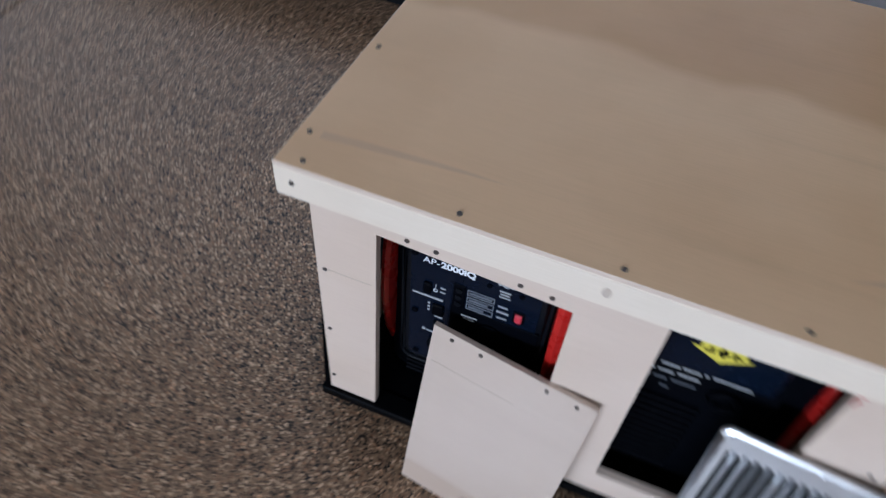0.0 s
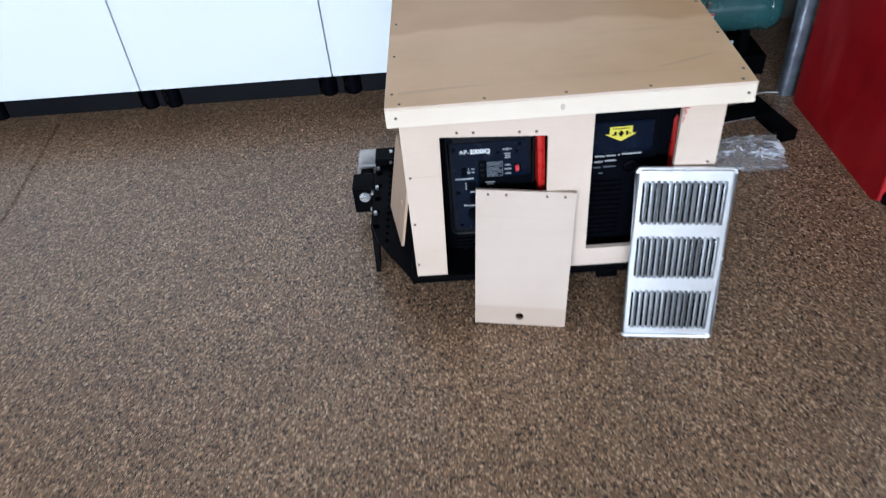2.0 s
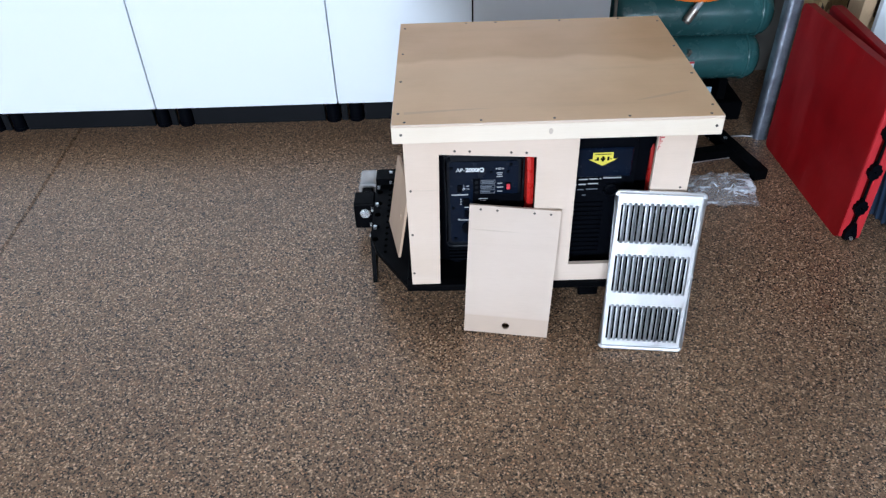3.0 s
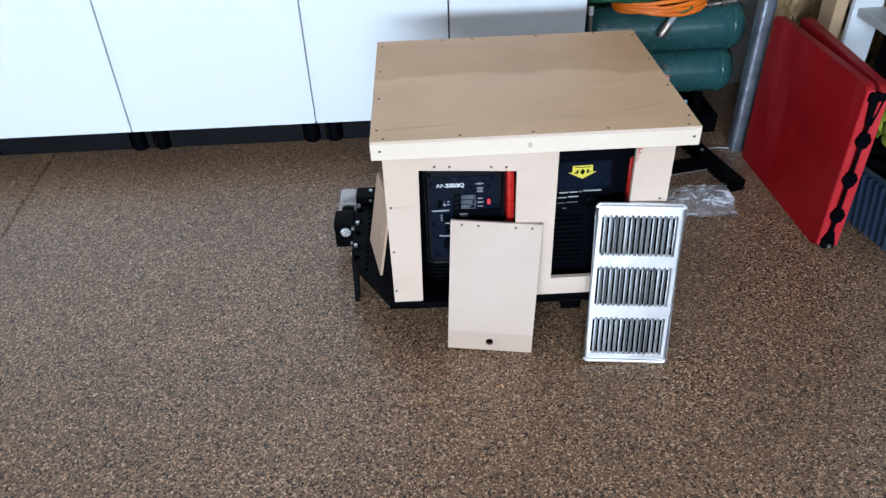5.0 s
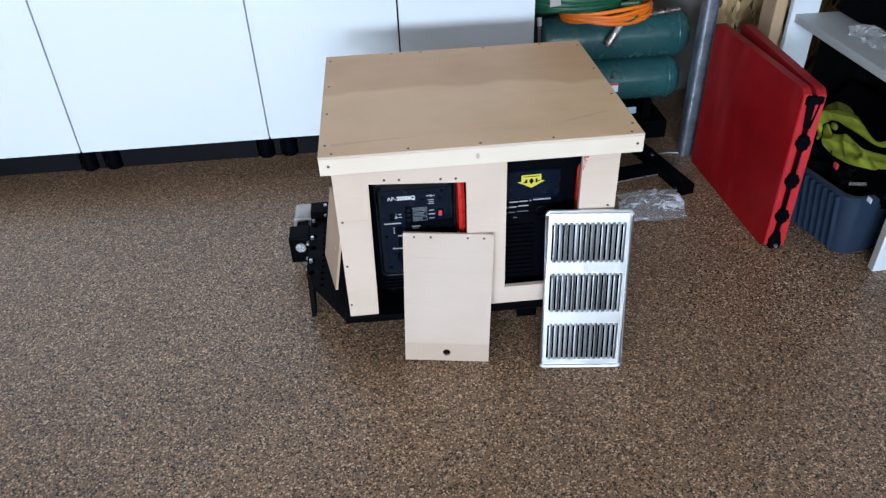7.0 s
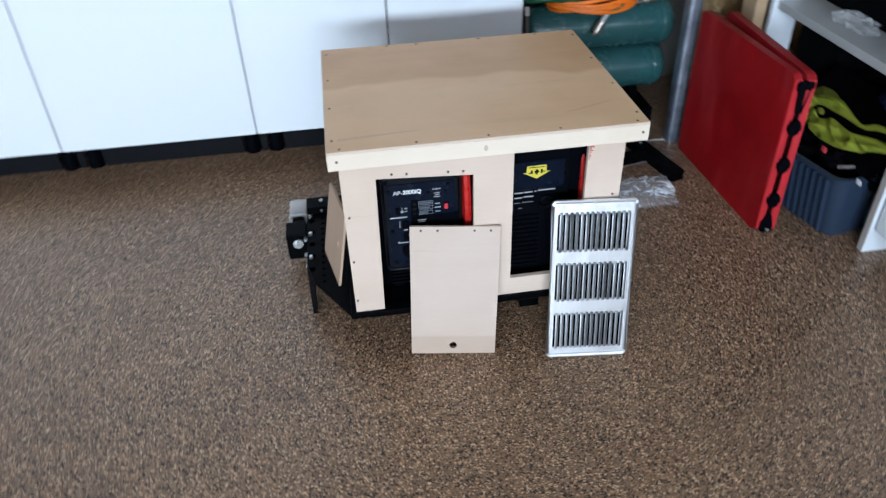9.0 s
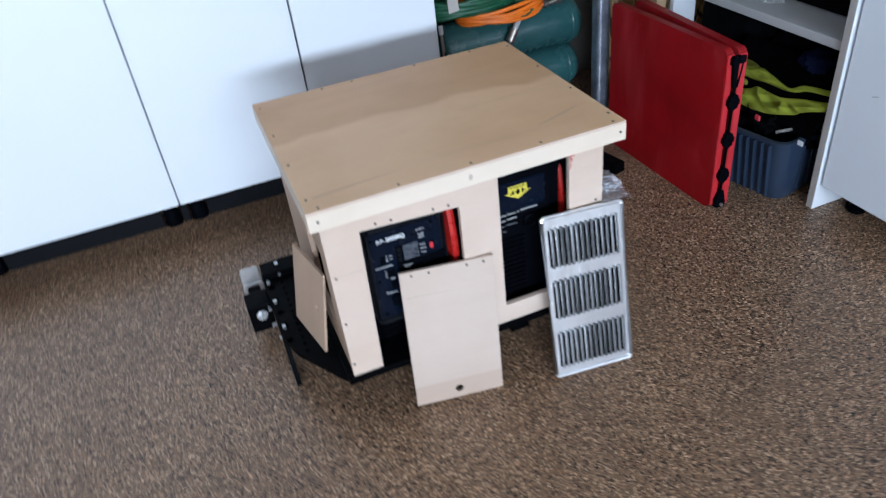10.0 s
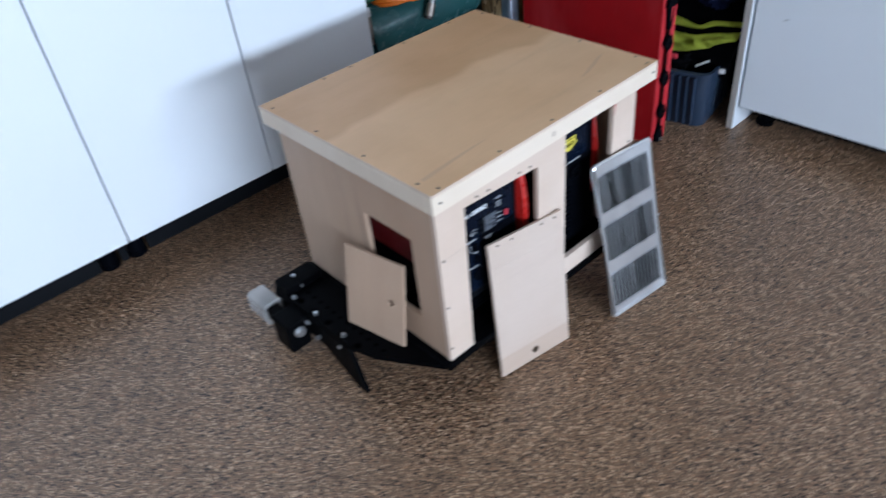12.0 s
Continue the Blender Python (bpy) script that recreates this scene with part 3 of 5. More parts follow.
def plywood_box():
    e = thing("plywood_box", pose(0.32, 0.28, 0.136), "pale plywood box with cut-out openings, round a generator", "box")
    us = [0.011, 0.0785, 0.2905, 0.3770, 0.5385, 0.619]
    vs = [0.136, 0.184, 0.482, 0.524, 0.5295]

    def head(x):
        return 0.4885 - 0.0125 * min(1.0, max(0.0, (x - 0.0845) / 0.206))

    def solid(x, z):
        if 0.0785 < x < 0.2905 and z < 0.482:
            return False
        return not (0.3770 < x < 0.5385 and 0.184 < z < 0.524)

    board = sheet(us, vs, solid, 1, 0.0235, 0.0345)
    # the first opening was sawn by hand, a little out of square
    for v in board.verts:
        if abs(v.co.z - 0.482) < 1e-4:
            v.co.z = head(v.co.x)
    for v in board.verts:
        if abs(v.co.x - 0.0785) < 1e-4:
            v.co.x = 0.0775 + 0.007 * (v.co.z - 0.136) / 0.352
    front = part("front_panel", board, PLY, e, "pale birch plywood front with two cut-outs")
    for x, z in ((0.021, 0.40), (0.019, 0.282), (0.017, 0.170), (0.603, 0.39), (0.605, 0.27), (0.607, 0.165)):
        screw_on(front, x, 0.023, z, "front")
    for x in (0.118, 0.149, 0.236, 0.268):
        screw_on(front, x, 0.023, head(x) + 0.0095, "front")
    part("grain_line", slab(0.022, 0.0775, 0.0231, 0.0236, 0.4005, 0.4013), KNOT, front, "brown grain line")
    # red marker scribble beside the second opening
    bm = bmesh.new()
    for k in range(9):
        wide = 0.013 * (1 - k / 10) * (0.7 + 0.3 * math.sin(2.3 * k))
        slab(0.5400, 0.5400 + wide, 0.0230, 0.0237, 0.5165 - 0.0042 * k, 0.5190 - 0.0042 * k + 0.001 * math.sin(k), bm=bm)
    part("marker_line", bm, MARKER, front, "red marker scribble")
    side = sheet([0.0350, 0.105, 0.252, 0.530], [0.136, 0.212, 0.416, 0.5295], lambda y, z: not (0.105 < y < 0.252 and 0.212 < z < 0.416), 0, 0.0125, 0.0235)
    part("side_panel", side, PLY_SHADED, e, "birch plywood side with a cut-out")
    part("side_panel", slab(0.6065, 0.6185, 0.0350, 0.530, 0.136, 0.5295), PLY_SHADED, e)
    part("back_panel", slab(0.0240, 0.6060, 0.518, 0.530, 0.136, 0.5295), PLY_SHADED, e)
    for x in (0.030, 0.585):
        part("corner_post", slab(x, x + 0.019, 0.0350, 0.054, 0.137, 0.529, 0.001), PINE, e)
    lid = part("lid", slab(LX0, LX1, 0.0, LY1, LZ - 0.0055, LZ, 0.0012), PLY_TOP, e, "tan plywood lid")
    lid.data.materials.append(PLY)
    for f in lid.data.polygons:
        f.material_index = 0 if abs(f.normal.z) > 0.95 else 1
    for pts in ([(0.016, 0.045), (0.06, 0.049), (0.11, 0.054), (0.16, 0.059), (0.20, 0.062), (0.15, 0.063), (0.10, 0.061), (0.05, 0.058), (0.016, 0.055)], [(0.497, 0.079), (0.53, 0.085), (0.57, 0.097), (0.618, 0.117), (0.60, 0.117), (0.555, 0.102), (0.52, 0.089)]):
        part("grain_line", prism(pts, 2, LZ - 0.0005, LZ + 0.00012), STREAK, lid, "brown grain streak")
    zt, zb = LZ - 0.0057, 0.5295
    part("front_trim", slab(LX0, LX1, 0.0, 0.0185, zb, zt, 0.0012), PINE, lid, "pale pine batten with a knot")
    part("back_trim", slab(LX0, LX1, LY1 - 0.0185, LY1, zb, zt, 0.0012), PINE, lid)
    part("side_trim", slab(LX0, LX0 + 0.0165, 0.0187, LY1 - 0.0187, zb, zt, 0.0012), PINE, lid)
    part("side_trim", slab(LX1 - 0.0185, LX1, 0.0187, LY1 - 0.0187, zb, zt, 0.0012), PINE, lid)
    knot = bmesh.new()
    bmesh.ops.create_cone(knot, cap_ends=True, segments=14, radius1=0.0058, radius2=0.005, depth=0.0010, matrix=pose(0.312, 0.0000, 0.549, 90, 0, 0) @ Matrix.Diagonal((0.8, 1.25, 1, 1)))
    part("knot", knot, KNOT, lid, "brown knot in the batten")
    for x in (0.018, 0.172, 0.319, 0.469, 0.632):
        screw_on(lid, x, 0.011, LZ + 0.0003, "up")
    for y in (0.049, 0.201, 0.353, 0.515):
        screw_on(lid, 0.004, y, LZ + 0.0003, "up")
        screw_on(lid, 0.645, y, LZ + 0.0003, "up")
    for x in (0.16, 0.236, 0.40, 0.55):
        screw_on(lid, x, 0.541, LZ + 0.0003, "up")
    for x in (0.010, 0.643):
        screw_on(lid, x, -0.0006, 0.550, "front")
    return e


plywood_box()


def leaning_board(name, m, w, h, t, hole, screws, label, material):
    """A loose plywood cover that leans on the box: its front face is the thing's own xz plane."""
    d = thing(name, m, label, "board", "loose plywood covers")
    hu, hv, r = hole
    # the board with its round hole: an outer ring of points joined to the hole's rim
    bm = bmesh.new()
    n = 24
    rim, edge = [], []
    for k in range(n):
        a = 2 * math.pi * k / n
        c, s = math.cos(a), math.sin(a)
        rim.append((hu + r * c, hv + r * s))
        ku = ((w - hu) / c if c > 0 else -hu / c) if abs(c) > 1e-6 else 1e9
        kv = ((h - hv) / s if s > 0 else -hv / s) if abs(s) > 1e-6 else 1e9
        q = min(ku, kv)
        edge.append((hu + q * c, hv + q * s))
    corners = [(0, 0), (w, 0), (w, h), (0, h)]
    ring = {}
    for y in (0, t):
        ring[y] = ([bm.verts.new((u, y, v)) for u, v in rim], [bm.verts.new((u, y, v)) for u, v in edge])
    cv = {y: {c: bm.verts.new((c[0], y, c[1])) for c in corners} for y in (0, t)}

    for k in range(n):
        j = (k + 1) % n
        p, q = edge[k], edge[j]
        corner = None
        if not (abs(p[0] - q[0]) < 1e-6 or abs(p[1] - q[1]) < 1e-6):
            corner = min(corners, key=lambda c: abs(c[0] - p[0]) + abs(c[1] - p[1]) + abs(c[0] - q[0]) + abs(c[1] - q[1]))
        for y in (0, t):
            a, b = ring[y]
            f = [a[k], b[k]] + ([cv[y][corner]] if corner else []) + [b[j], a[j]]
            bm.faces.new(f)
        bm.faces.new((ring[0][0][k], ring[0][0][j], ring[t][0][j], ring[t][0][k]))
        line = [ring[0][1][k]] + ([cv[0][corner]] if corner else []) + [ring[0][1][j]]
        back = [ring[t][1][k]] + ([cv[t][corner]] if corner else []) + [ring[t][1][j]]
        for i in range(len(line) - 1):
            bm.faces.new((line[i], line[i + 1], back[i + 1], back[i]))
    board = part("board", bm, material, d, local=True)
    if screws:
        part("grain_line", slab(0.006, 0.115, -0.0005, 0.0, 0.2855, 0.2866), KNOT, board, "brown grain line", local=True)
    for u, v in screws:
        piece("screw", SCREW_MESH, board, pose(u, -0.0004, v, 90, 0, 0))
    return d


# its near face stands on the floor and leans back on the box
leaning_board("cover_board", pose(0.1310, -0.0042, 0.0070) @ pose(0, 0, 0, 0, 0, -7.7) @ pose(0, 0, 0, -7.0, 2.0, 0), 0.202, 0.348, 0.0065, (0.1, 0.024, 0.0092),
              [(0.025, 0.338), (0.062, 0.338), (0.144, 0.338), (0.180, 0.338)], "pale plywood cover with a finger hole, leaning on the box", PLY_COVER)
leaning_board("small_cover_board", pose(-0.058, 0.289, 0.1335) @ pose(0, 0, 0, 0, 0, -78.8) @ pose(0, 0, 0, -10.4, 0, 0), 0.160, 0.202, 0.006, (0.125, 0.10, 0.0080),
              [], "small plywood cover with a finger hole, leaning on the box side", PLY_SHADED)


def vent_grille():
    w, h = 0.197, 0.397
    g = thing("vent_grille", pose(0.4452, -0.0735, 0.0058) @ pose(0, 0, 0, 0, 0, -5.0) @ pose(0, 0, 0, -14.4, 1.6, 0), "bright aluminium louvred vent grille, leaning on the box", "vent grille")
    rows = ((0.027, 0.113), (0.1515, 0.240), (0.2755, 0.362))
    n, u0, pitch = 14, 0.0165, 0.0118
    slots = [(u0 + k * pitch, u0 + k * pitch + 0.0115) for k in range(n)]
    us = sorted({0.006, w - 0.006, *[u for s in slots for u in s]})
    vs = sorted({0.006, h - 0.006, *[v for r in rows for v in r]})

    def solid(u, v):
        return not (any(a < u < b for a, b in slots) and any(a < v < b for a, b in rows))

    part("plate", sheet(us, vs, solid, 1, 0.0, 0.0012), ALU, g, local=True)
    part("insect_screen", slab(0.008, w - 0.008, 0.0030, 0.0036, 0.010, h - 0.010), SCREEN_SHADE, g, "insect screen behind the slats, blackened for shade in the gaps", local=True)
    # folded rim: four bars with rounded corners
    bm = bmesh.new()
    r = 0.0048
    pts = [(u, -0.001, v) for u, v in rounded(r, w - r, r, h - r, 0.008, 4)]
    sweep(pts, r, 8, True, bm)
    part("rim", bm, ALU, g, local=True, smooth=True)
    for a, b in rows:
        # one bent blade: closed at both ends, open along one long side
        bm = bmesh.new()
        prof = [(0.0, 0.0), (-0.0010, -0.0026), (-0.0027, -0.0045), (-0.0048, -0.0055), (-0.0067, -0.0057), (-0.0080, -0.0054)]
        hgt = b - a
        stations = [(-0.0045, 0.02), (-0.001, 0.50), (0.0035, 0.82), (0.010, 1.0), (hgt - 0.010, 1.0), (hgt - 0.0035, 0.82), (hgt + 0.001, 0.50), (hgt + 0.0045, 0.02)]
        grid = [[bm.verts.new((u, y * k, v)) for u, y in prof] for v, k in stations]
        for p, q in zip(grid, grid[1:]):
            for k in range(len(prof) - 1):
                bm.faces.new((p[k], p[k + 1], q[k + 1], q[k]))
        bmesh.ops.solidify(bm, geom=bm.faces[:], thickness=0.0005)
        me = mesh_of("slat", bm, ALU_SHADED)
        soften(me, 60)
        for s, _ in slots:
            piece("slat", me, g, pose(s + 0.0116, 0.0002, a))
    for u, v in ((0.006, h / 2), (w - 0.006, h / 2), (w / 2, h - 0.008), (0.008, 0.009), (w - 0.008, 0.009), (0.008, h - 0.009), (w - 0.008, h - 0.009)):
        bm = rod((u, -0.0075, v), (u, -0.005, v), 0.0026, 10)
        part("rivet", bm, ALU, g, local=True)


vent_grille()


# ---- the generator inside the box ----
def lettering(text, size, material, parent, m, bold=0.0):
    cu = bpy.data.curves.new("lettering", 'FONT')
    cu.body = text
    cu.size = size
    cu.extrude = 0.0002
    cu.offset = bold
    tmp = new("lettering", cu)
    me = bpy.data.meshes.new_from_object(tmp.evaluated_get(bpy.context.evaluated_depsgraph_get()))
    bpy.data.objects.remove(tmp)
    me.materials.clear()
    me.materials.append(material)
    ob = new("lettering", me)
    ob.parent = parent
    ob.matrix_basis = WORLD[parent.name].inverted() @ m
    return ob


def generator():
    g = thing("generator", pose(0.32, 0.23, 0.137), "black and red portable generator inside the plywood box", "generator")
    body = part("body", slab(0.070, 0.575, 0.082, 0.40, 0.150, 0.500, 0.022, 3), BLACK_PLASTIC, g, smooth=True)
    for x, y in ((0.12, 0.12), (0.52, 0.12), (0.12, 0.36), (0.52, 0.36)):
        part("foot", rod((x, y, 0.1372), (x, y, 0.152), 0.018, 14), BLACK_PLASTIC, g)
    # bezel with its rounded rim, and the control panel set in it
    bezel = part("bezel", prism(rounded(0.094, 0.270, 0.209, 0.486, 0.016, 5), 1, 0.0685, 0.083), BEZEL, g, "dark grey plastic bezel")
    ring = bmesh.new()
    sweep([(x, 0.067, z) for x, z in rounded(0.0985, 0.2645, 0.2155, 0.462, 0.014, 5)], 0.0030, 8, True, ring)
    part("bezel_rim", ring, BEZEL, bezel, smooth=True)
    panel = part("control_panel", prism(rounded(0.106, 0.257, 0.228, 0.4435, 0.007, 4), 1, 0.066, 0.0690), PANEL, g, "dark blue-black control panel")
    f = 0.0655
    for x, z in ((0.110, 0.4285), (0.2405, 0.4345), (0.113, 0.3235), (0.1165, 0.237)):
        part("panel_screw", rod((x, f - 0.0015, z), (x, 0.067, z), 0.0040, 12), BLACK_PLASTIC, panel)
    for x, z in ((0.103, 0.4505), (0.2590, 0.4540)):
        part("bezel_screw", rod((x, 0.0645, z), (x, 0.069, z), 0.0062, 12), BLACK_PLASTIC, bezel)
    for x, z in ((0.1975, 0.4165), (0.2345, 0.4165)):
        part("panel_screw", rod((x, f - 0.001, z), (x, 0.067, z), 0.0034, 10), BLACK_PLASTIC, panel)
    lettering("AP-", 0.0133, PRINT, panel, pose(0.1200, f - 0.0004, 0.4190, 90, 0, 0))
    lettering("2000iQ", 0.0133, PRINT, panel, pose(0.1412, f - 0.0004, 0.4190, 90, 0, 0), 0.0005)
    # lamps, each with a framed line of small print
    part("lamp_block", slab(0.1575, 0.1725, f - 0.0012, f + 0.001, 0.3565, 0.4005, 0.001), BLACK_PLASTIC, panel)
    for k in range(3):
        z = 0.3915 - 0.0126 * k
        part("indicator_lamp", rod((0.165, f - 0.003, z), (0.165, f, z), 0.0040, 12), BEZEL, panel)
        part("printed_frame", sheet([0.1745, 0.1752, 0.2055, 0.2062], [z - 0.0046, z - 0.0039, z + 0.0039, z + 0.0046], lambda u, v, z=z: not (0.1752 < u < 0.2055 and abs(v - z) < 0.0039), 1, f - 0.0006, f + 0.0005), FRAME_PRINT, panel)
        part("printed_bar", slab(0.1768, 0.2035 - 0.004 * k, f - 0.0006, f + 0.0005, z - 0.0017, z + 0.0017), DIM_PRINT, panel)
    bars = [(0.211, 0.222, 0.386, 0.388), (0.210, 0.224, 0.3758, 0.3782), (0.211, 0.223, 0.3655, 0.3672), (0.2095, 0.2225, 0.4132, 0.4150), (0.211, 0.2215, 0.4085, 0.4102),
            (0.2095, 0.2225, 0.4038, 0.4054), (0.1365, 0.1375, 0.379, 0.385), (0.1425, 0.149, 0.3810, 0.3828), (0.1425, 0.149, 0.3735, 0.3752), (0.109, 0.147, 0.3578, 0.3604),
            (0.170, 0.190, 0.3475, 0.3492), (0.173, 0.187, 0.3425, 0.3440), (0.138, 0.148, 0.3240, 0.3262), (0.1285, 0.148, 0.2890, 0.2912), (0.1235, 0.1275, 0.2895, 0.2935),
            (0.1285, 0.1315, 0.3455, 0.3480), (0.1285, 0.1315, 0.3390, 0.3415), (0.1285, 0.1315, 0.3325, 0.3350), (0.141, 0.149, 0.2585, 0.2625), (0.1435, 0.147, 0.2535, 0.2585)]
    for x0, x1, z0, z1 in bars:
        part("printed_bar", slab(x0, x1, f - 0.0015 if 0.16 < x0 < 0.18 else f - 0.0006, f + 0.0005, z0, z1), GREY_PLASTIC, panel)
    # the trident mark over the small socket, and the ring of the switch
    bm = slab(0.2085, 0.2225, f - 0.0006, f + 0.0005, 0.4243, 0.4253)
    rod((0.2085, f - 0.0006, 0.4248), (0.2085, f + 0.0005, 0.4248), 0.0018, 10, bm)
    prism([(0.2225, 0.4230), (0.2255, 0.4248), (0.2225, 0.4266)], 1, f - 0.0006, f + 0.0005, bm)
    for q in (1, -1):
        prism([(0.2115, 0.4248), (0.2150, 0.4248 + q * 0.0030), (0.2185, 0.4248 + q * 0.0030), (0.2185, 0.4248 + q * 0.0022), (0.2155, 0.4248 + q * 0.0022), (0.2125, 0.4248)], 1, f - 0.0005, f + 0.0004, bm)
    part("printed_mark", bm, GREY_PLASTIC, panel)
    bm = bmesh.new()
    sweep([(0.137 + 0.0024 * math.cos(math.pi * k / 6), f, 0.3742 + 0.0024 * math.sin(math.pi * k / 6)) for k in range(12)], 0.0006, 6, True, bm)
    part("printed_mark", bm, PRINT, panel)
    part("socket_plate", slab(0.1565, 0.2625, f - 0.0010, f + 0.0020, 0.2300, 0.3595, 0.0006), BLACK_PLASTIC, panel, "black socket plate")
    part("reset_button", slab(0.2315, 0.2400, f - 0.004, f + 0.001, 0.3715, 0.3855, 0.0015), RED_BUTTON, panel, "small red square button")
    part("button_frame", slab(0.2290, 0.2425, f - 0.001, f + 0.0008, 0.3690, 0.3885, 0.0004), BLACK_PLASTIC, panel)
    for x0, x1, z0, z1 in ((0.1226, 0.1322, 0.3665, 0.3850), (0.1345, 0.1490, 0.3295, 0.3500), (0.1375, 0.1495, 0.2985, 0.3175)):
        part("rocker_switch", slab(x0, x1, f - 0.0035, f + 0.001, z0, z1, 0.0015), BLACK_PLASTIC, panel)
    for x, z in ((0.148, 0.268), (0.205, 0.290), (0.205, 0.330)):
        part("socket", rod((x, f - 0.004, z), (x, f + 0.001, z), 0.0165, 20), BLACK_PLASTIC, panel)
    for k in range(6):
        part("vent_slat", slab(0.100, 0.262, 0.074, 0.084, 0.166 + 0.010 * k, 0.171 + 0.010 * k, 0.001), BLACK_PLASTIC, g)
    # red shell edges beside the panel and at the far end
    for x0, x1, lean, deep in ((0.0630, 0.0790, 0.006, 0.014), (0.2745, 0.2945, -0.003, 0.0), (0.5435, 0.559, -0.002, 0.020)):
        bm = bmesh.new()
        rings = []
        for k in range(11):
            s = k / 10
            z = 0.20 + 0.318 * s
            y = 0.048 + deep + 0.030 * (2 * s - 1) ** 2
            o = lean * s
            rings.append([bm.verts.new((x + o, yy, z)) for x, yy in ((x0, y + 0.03), (x0 + 0.003, y + 0.003), ((x0 + x1) / 2, y), (x1 - 0.003, y + 0.003), (x1, y + 0.03))])
        for p, q in zip(rings, rings[1:]):
            for k in range(4):
                bm.faces.new((p[k], p[k + 1], q[k + 1], q[k]))
            bm.faces.new((p[4], p[0], q[0], q[4]))
        bm.faces.new(rings[0])
        bm.faces.new(rings[-1])
        part("shell_rail", bm, RED_SHELL, g, "glossy red shell edge", smooth=True)
    # recoil side, seen through the second opening
    side = part("side_cover", prism(rounded(0.335, 0.515, 0.165, 0.49, 0.018, 4), 1, 0.070, 0.084), BLACK_PLASTIC, g)
    part("cover_step", slab(0.345, 0.505, 0.0645, 0.0702, 0.395, 0.468, 0.003), PANEL, side)
    arrow = [(0.4165, 0.4575), (0.4605, 0.4585), (0.461, 0.442), (0.4695, 0.442), (0.4395, 0.425), (0.408, 0.4415), (0.4165, 0.4415)]
    sticker = part("warning_sticker", prism(arrow, 1, 0.0637, 0.0643), YELLOW, side, "yellow arrow-shaped warning sticker")
    for a, b, c, d in ((0.421, 0.456, 0.4532, 0.4548), (0.421, 0.430, 0.4385, 0.4415), (0.4255, 0.430, 0.4415, 0.447), (0.4365, 0.4415, 0.436, 0.449), (0.434, 0.444, 0.440, 0.445),
                       (0.448, 0.4525, 0.4385, 0.448), (0.4535, 0.458, 0.441, 0.4435)):
        part("printed_bar", slab(a, b, 0.0631, 0.0636, c, d), INK, sticker)
    for a, b, z in ((0.392, 0.412, 0.386), (0.415, 0.434, 0.3865), (0.438, 0.442, 0.387), (0.446, 0.486, 0.3885), (0.382, 0.389, 0.3725), (0.392, 0.409, 0.373), (0.413, 0.436, 0.3745)):
        part("printed_bar", slab(a, b, 0.0695, 0.0702, z, z + 0.0030), GREY_PLASTIC, side)
    for a, b, z in ((0.383, 0.388, 0.359), (0.391, 0.405, 0.3595), (0.41, 0.436, 0.3605), (0.402, 0.411, 0.345)):
        part("printed_bar", slab(a, b, 0.0695, 0.0702, z, z + 0.0024), DIM_PRINT, side)
    for k in range(12):
        part("vent_slat", slab(0.345, 0.452, 0.0645, 0.0705, 0.185 + 0.0125 * k, 0.1905 + 0.0125 * k, 0.001), BLACK_PLASTIC, side)
    bm = bmesh.new()
    sweep([(0.466 + 0.014 * math.cos(2 * math.pi * k / 20), 0.066, 0.360 + 0.014 * math.sin(2 * math.pi * k / 20)) for k in range(20)], 0.004, 8, True, bm)
    part("starter_ring", bm, BLACK_PLASTIC, side, smooth=True)
    # end of the shell, seen through the side opening
    end = part("end_cover", prism(rounded(0.105, 0.36, 0.19, 0.48, 0.02, 4), 0, 0.058, 0.072), BLACK_PLASTIC, g)
    badge = part("end_badge", prism(rounded(0.162, 0.33, 0.30, 0.44, 0.006, 3), 0, 0.056, 0.0585), DARK_RED, end, "dark red printed end panel")
    for a, b, z in ((0.168, 0.182, 0.396), (0.186, 0.200, 0.396), (0.204, 0.216, 0.396), (0.222, 0.232, 0.396)):
        part("printed_bar", slab(0.0553, 0.0562, a, b, z, z + 0.013), RED_BUTTON, badge)
    part("printed_bar", slab(0.0553, 0.0562, 0.165, 0.215, 0.378, 0.381), RED_BUTTON, badge)


generator()


# ---- the steel carrier under the box ----
def bolt_head(parent, p, q, r=0.008):
    bm = rod(p, q, r * 0.82, 6)
    part("bolt", bm, BOLT, parent, "bright zinc bolt")


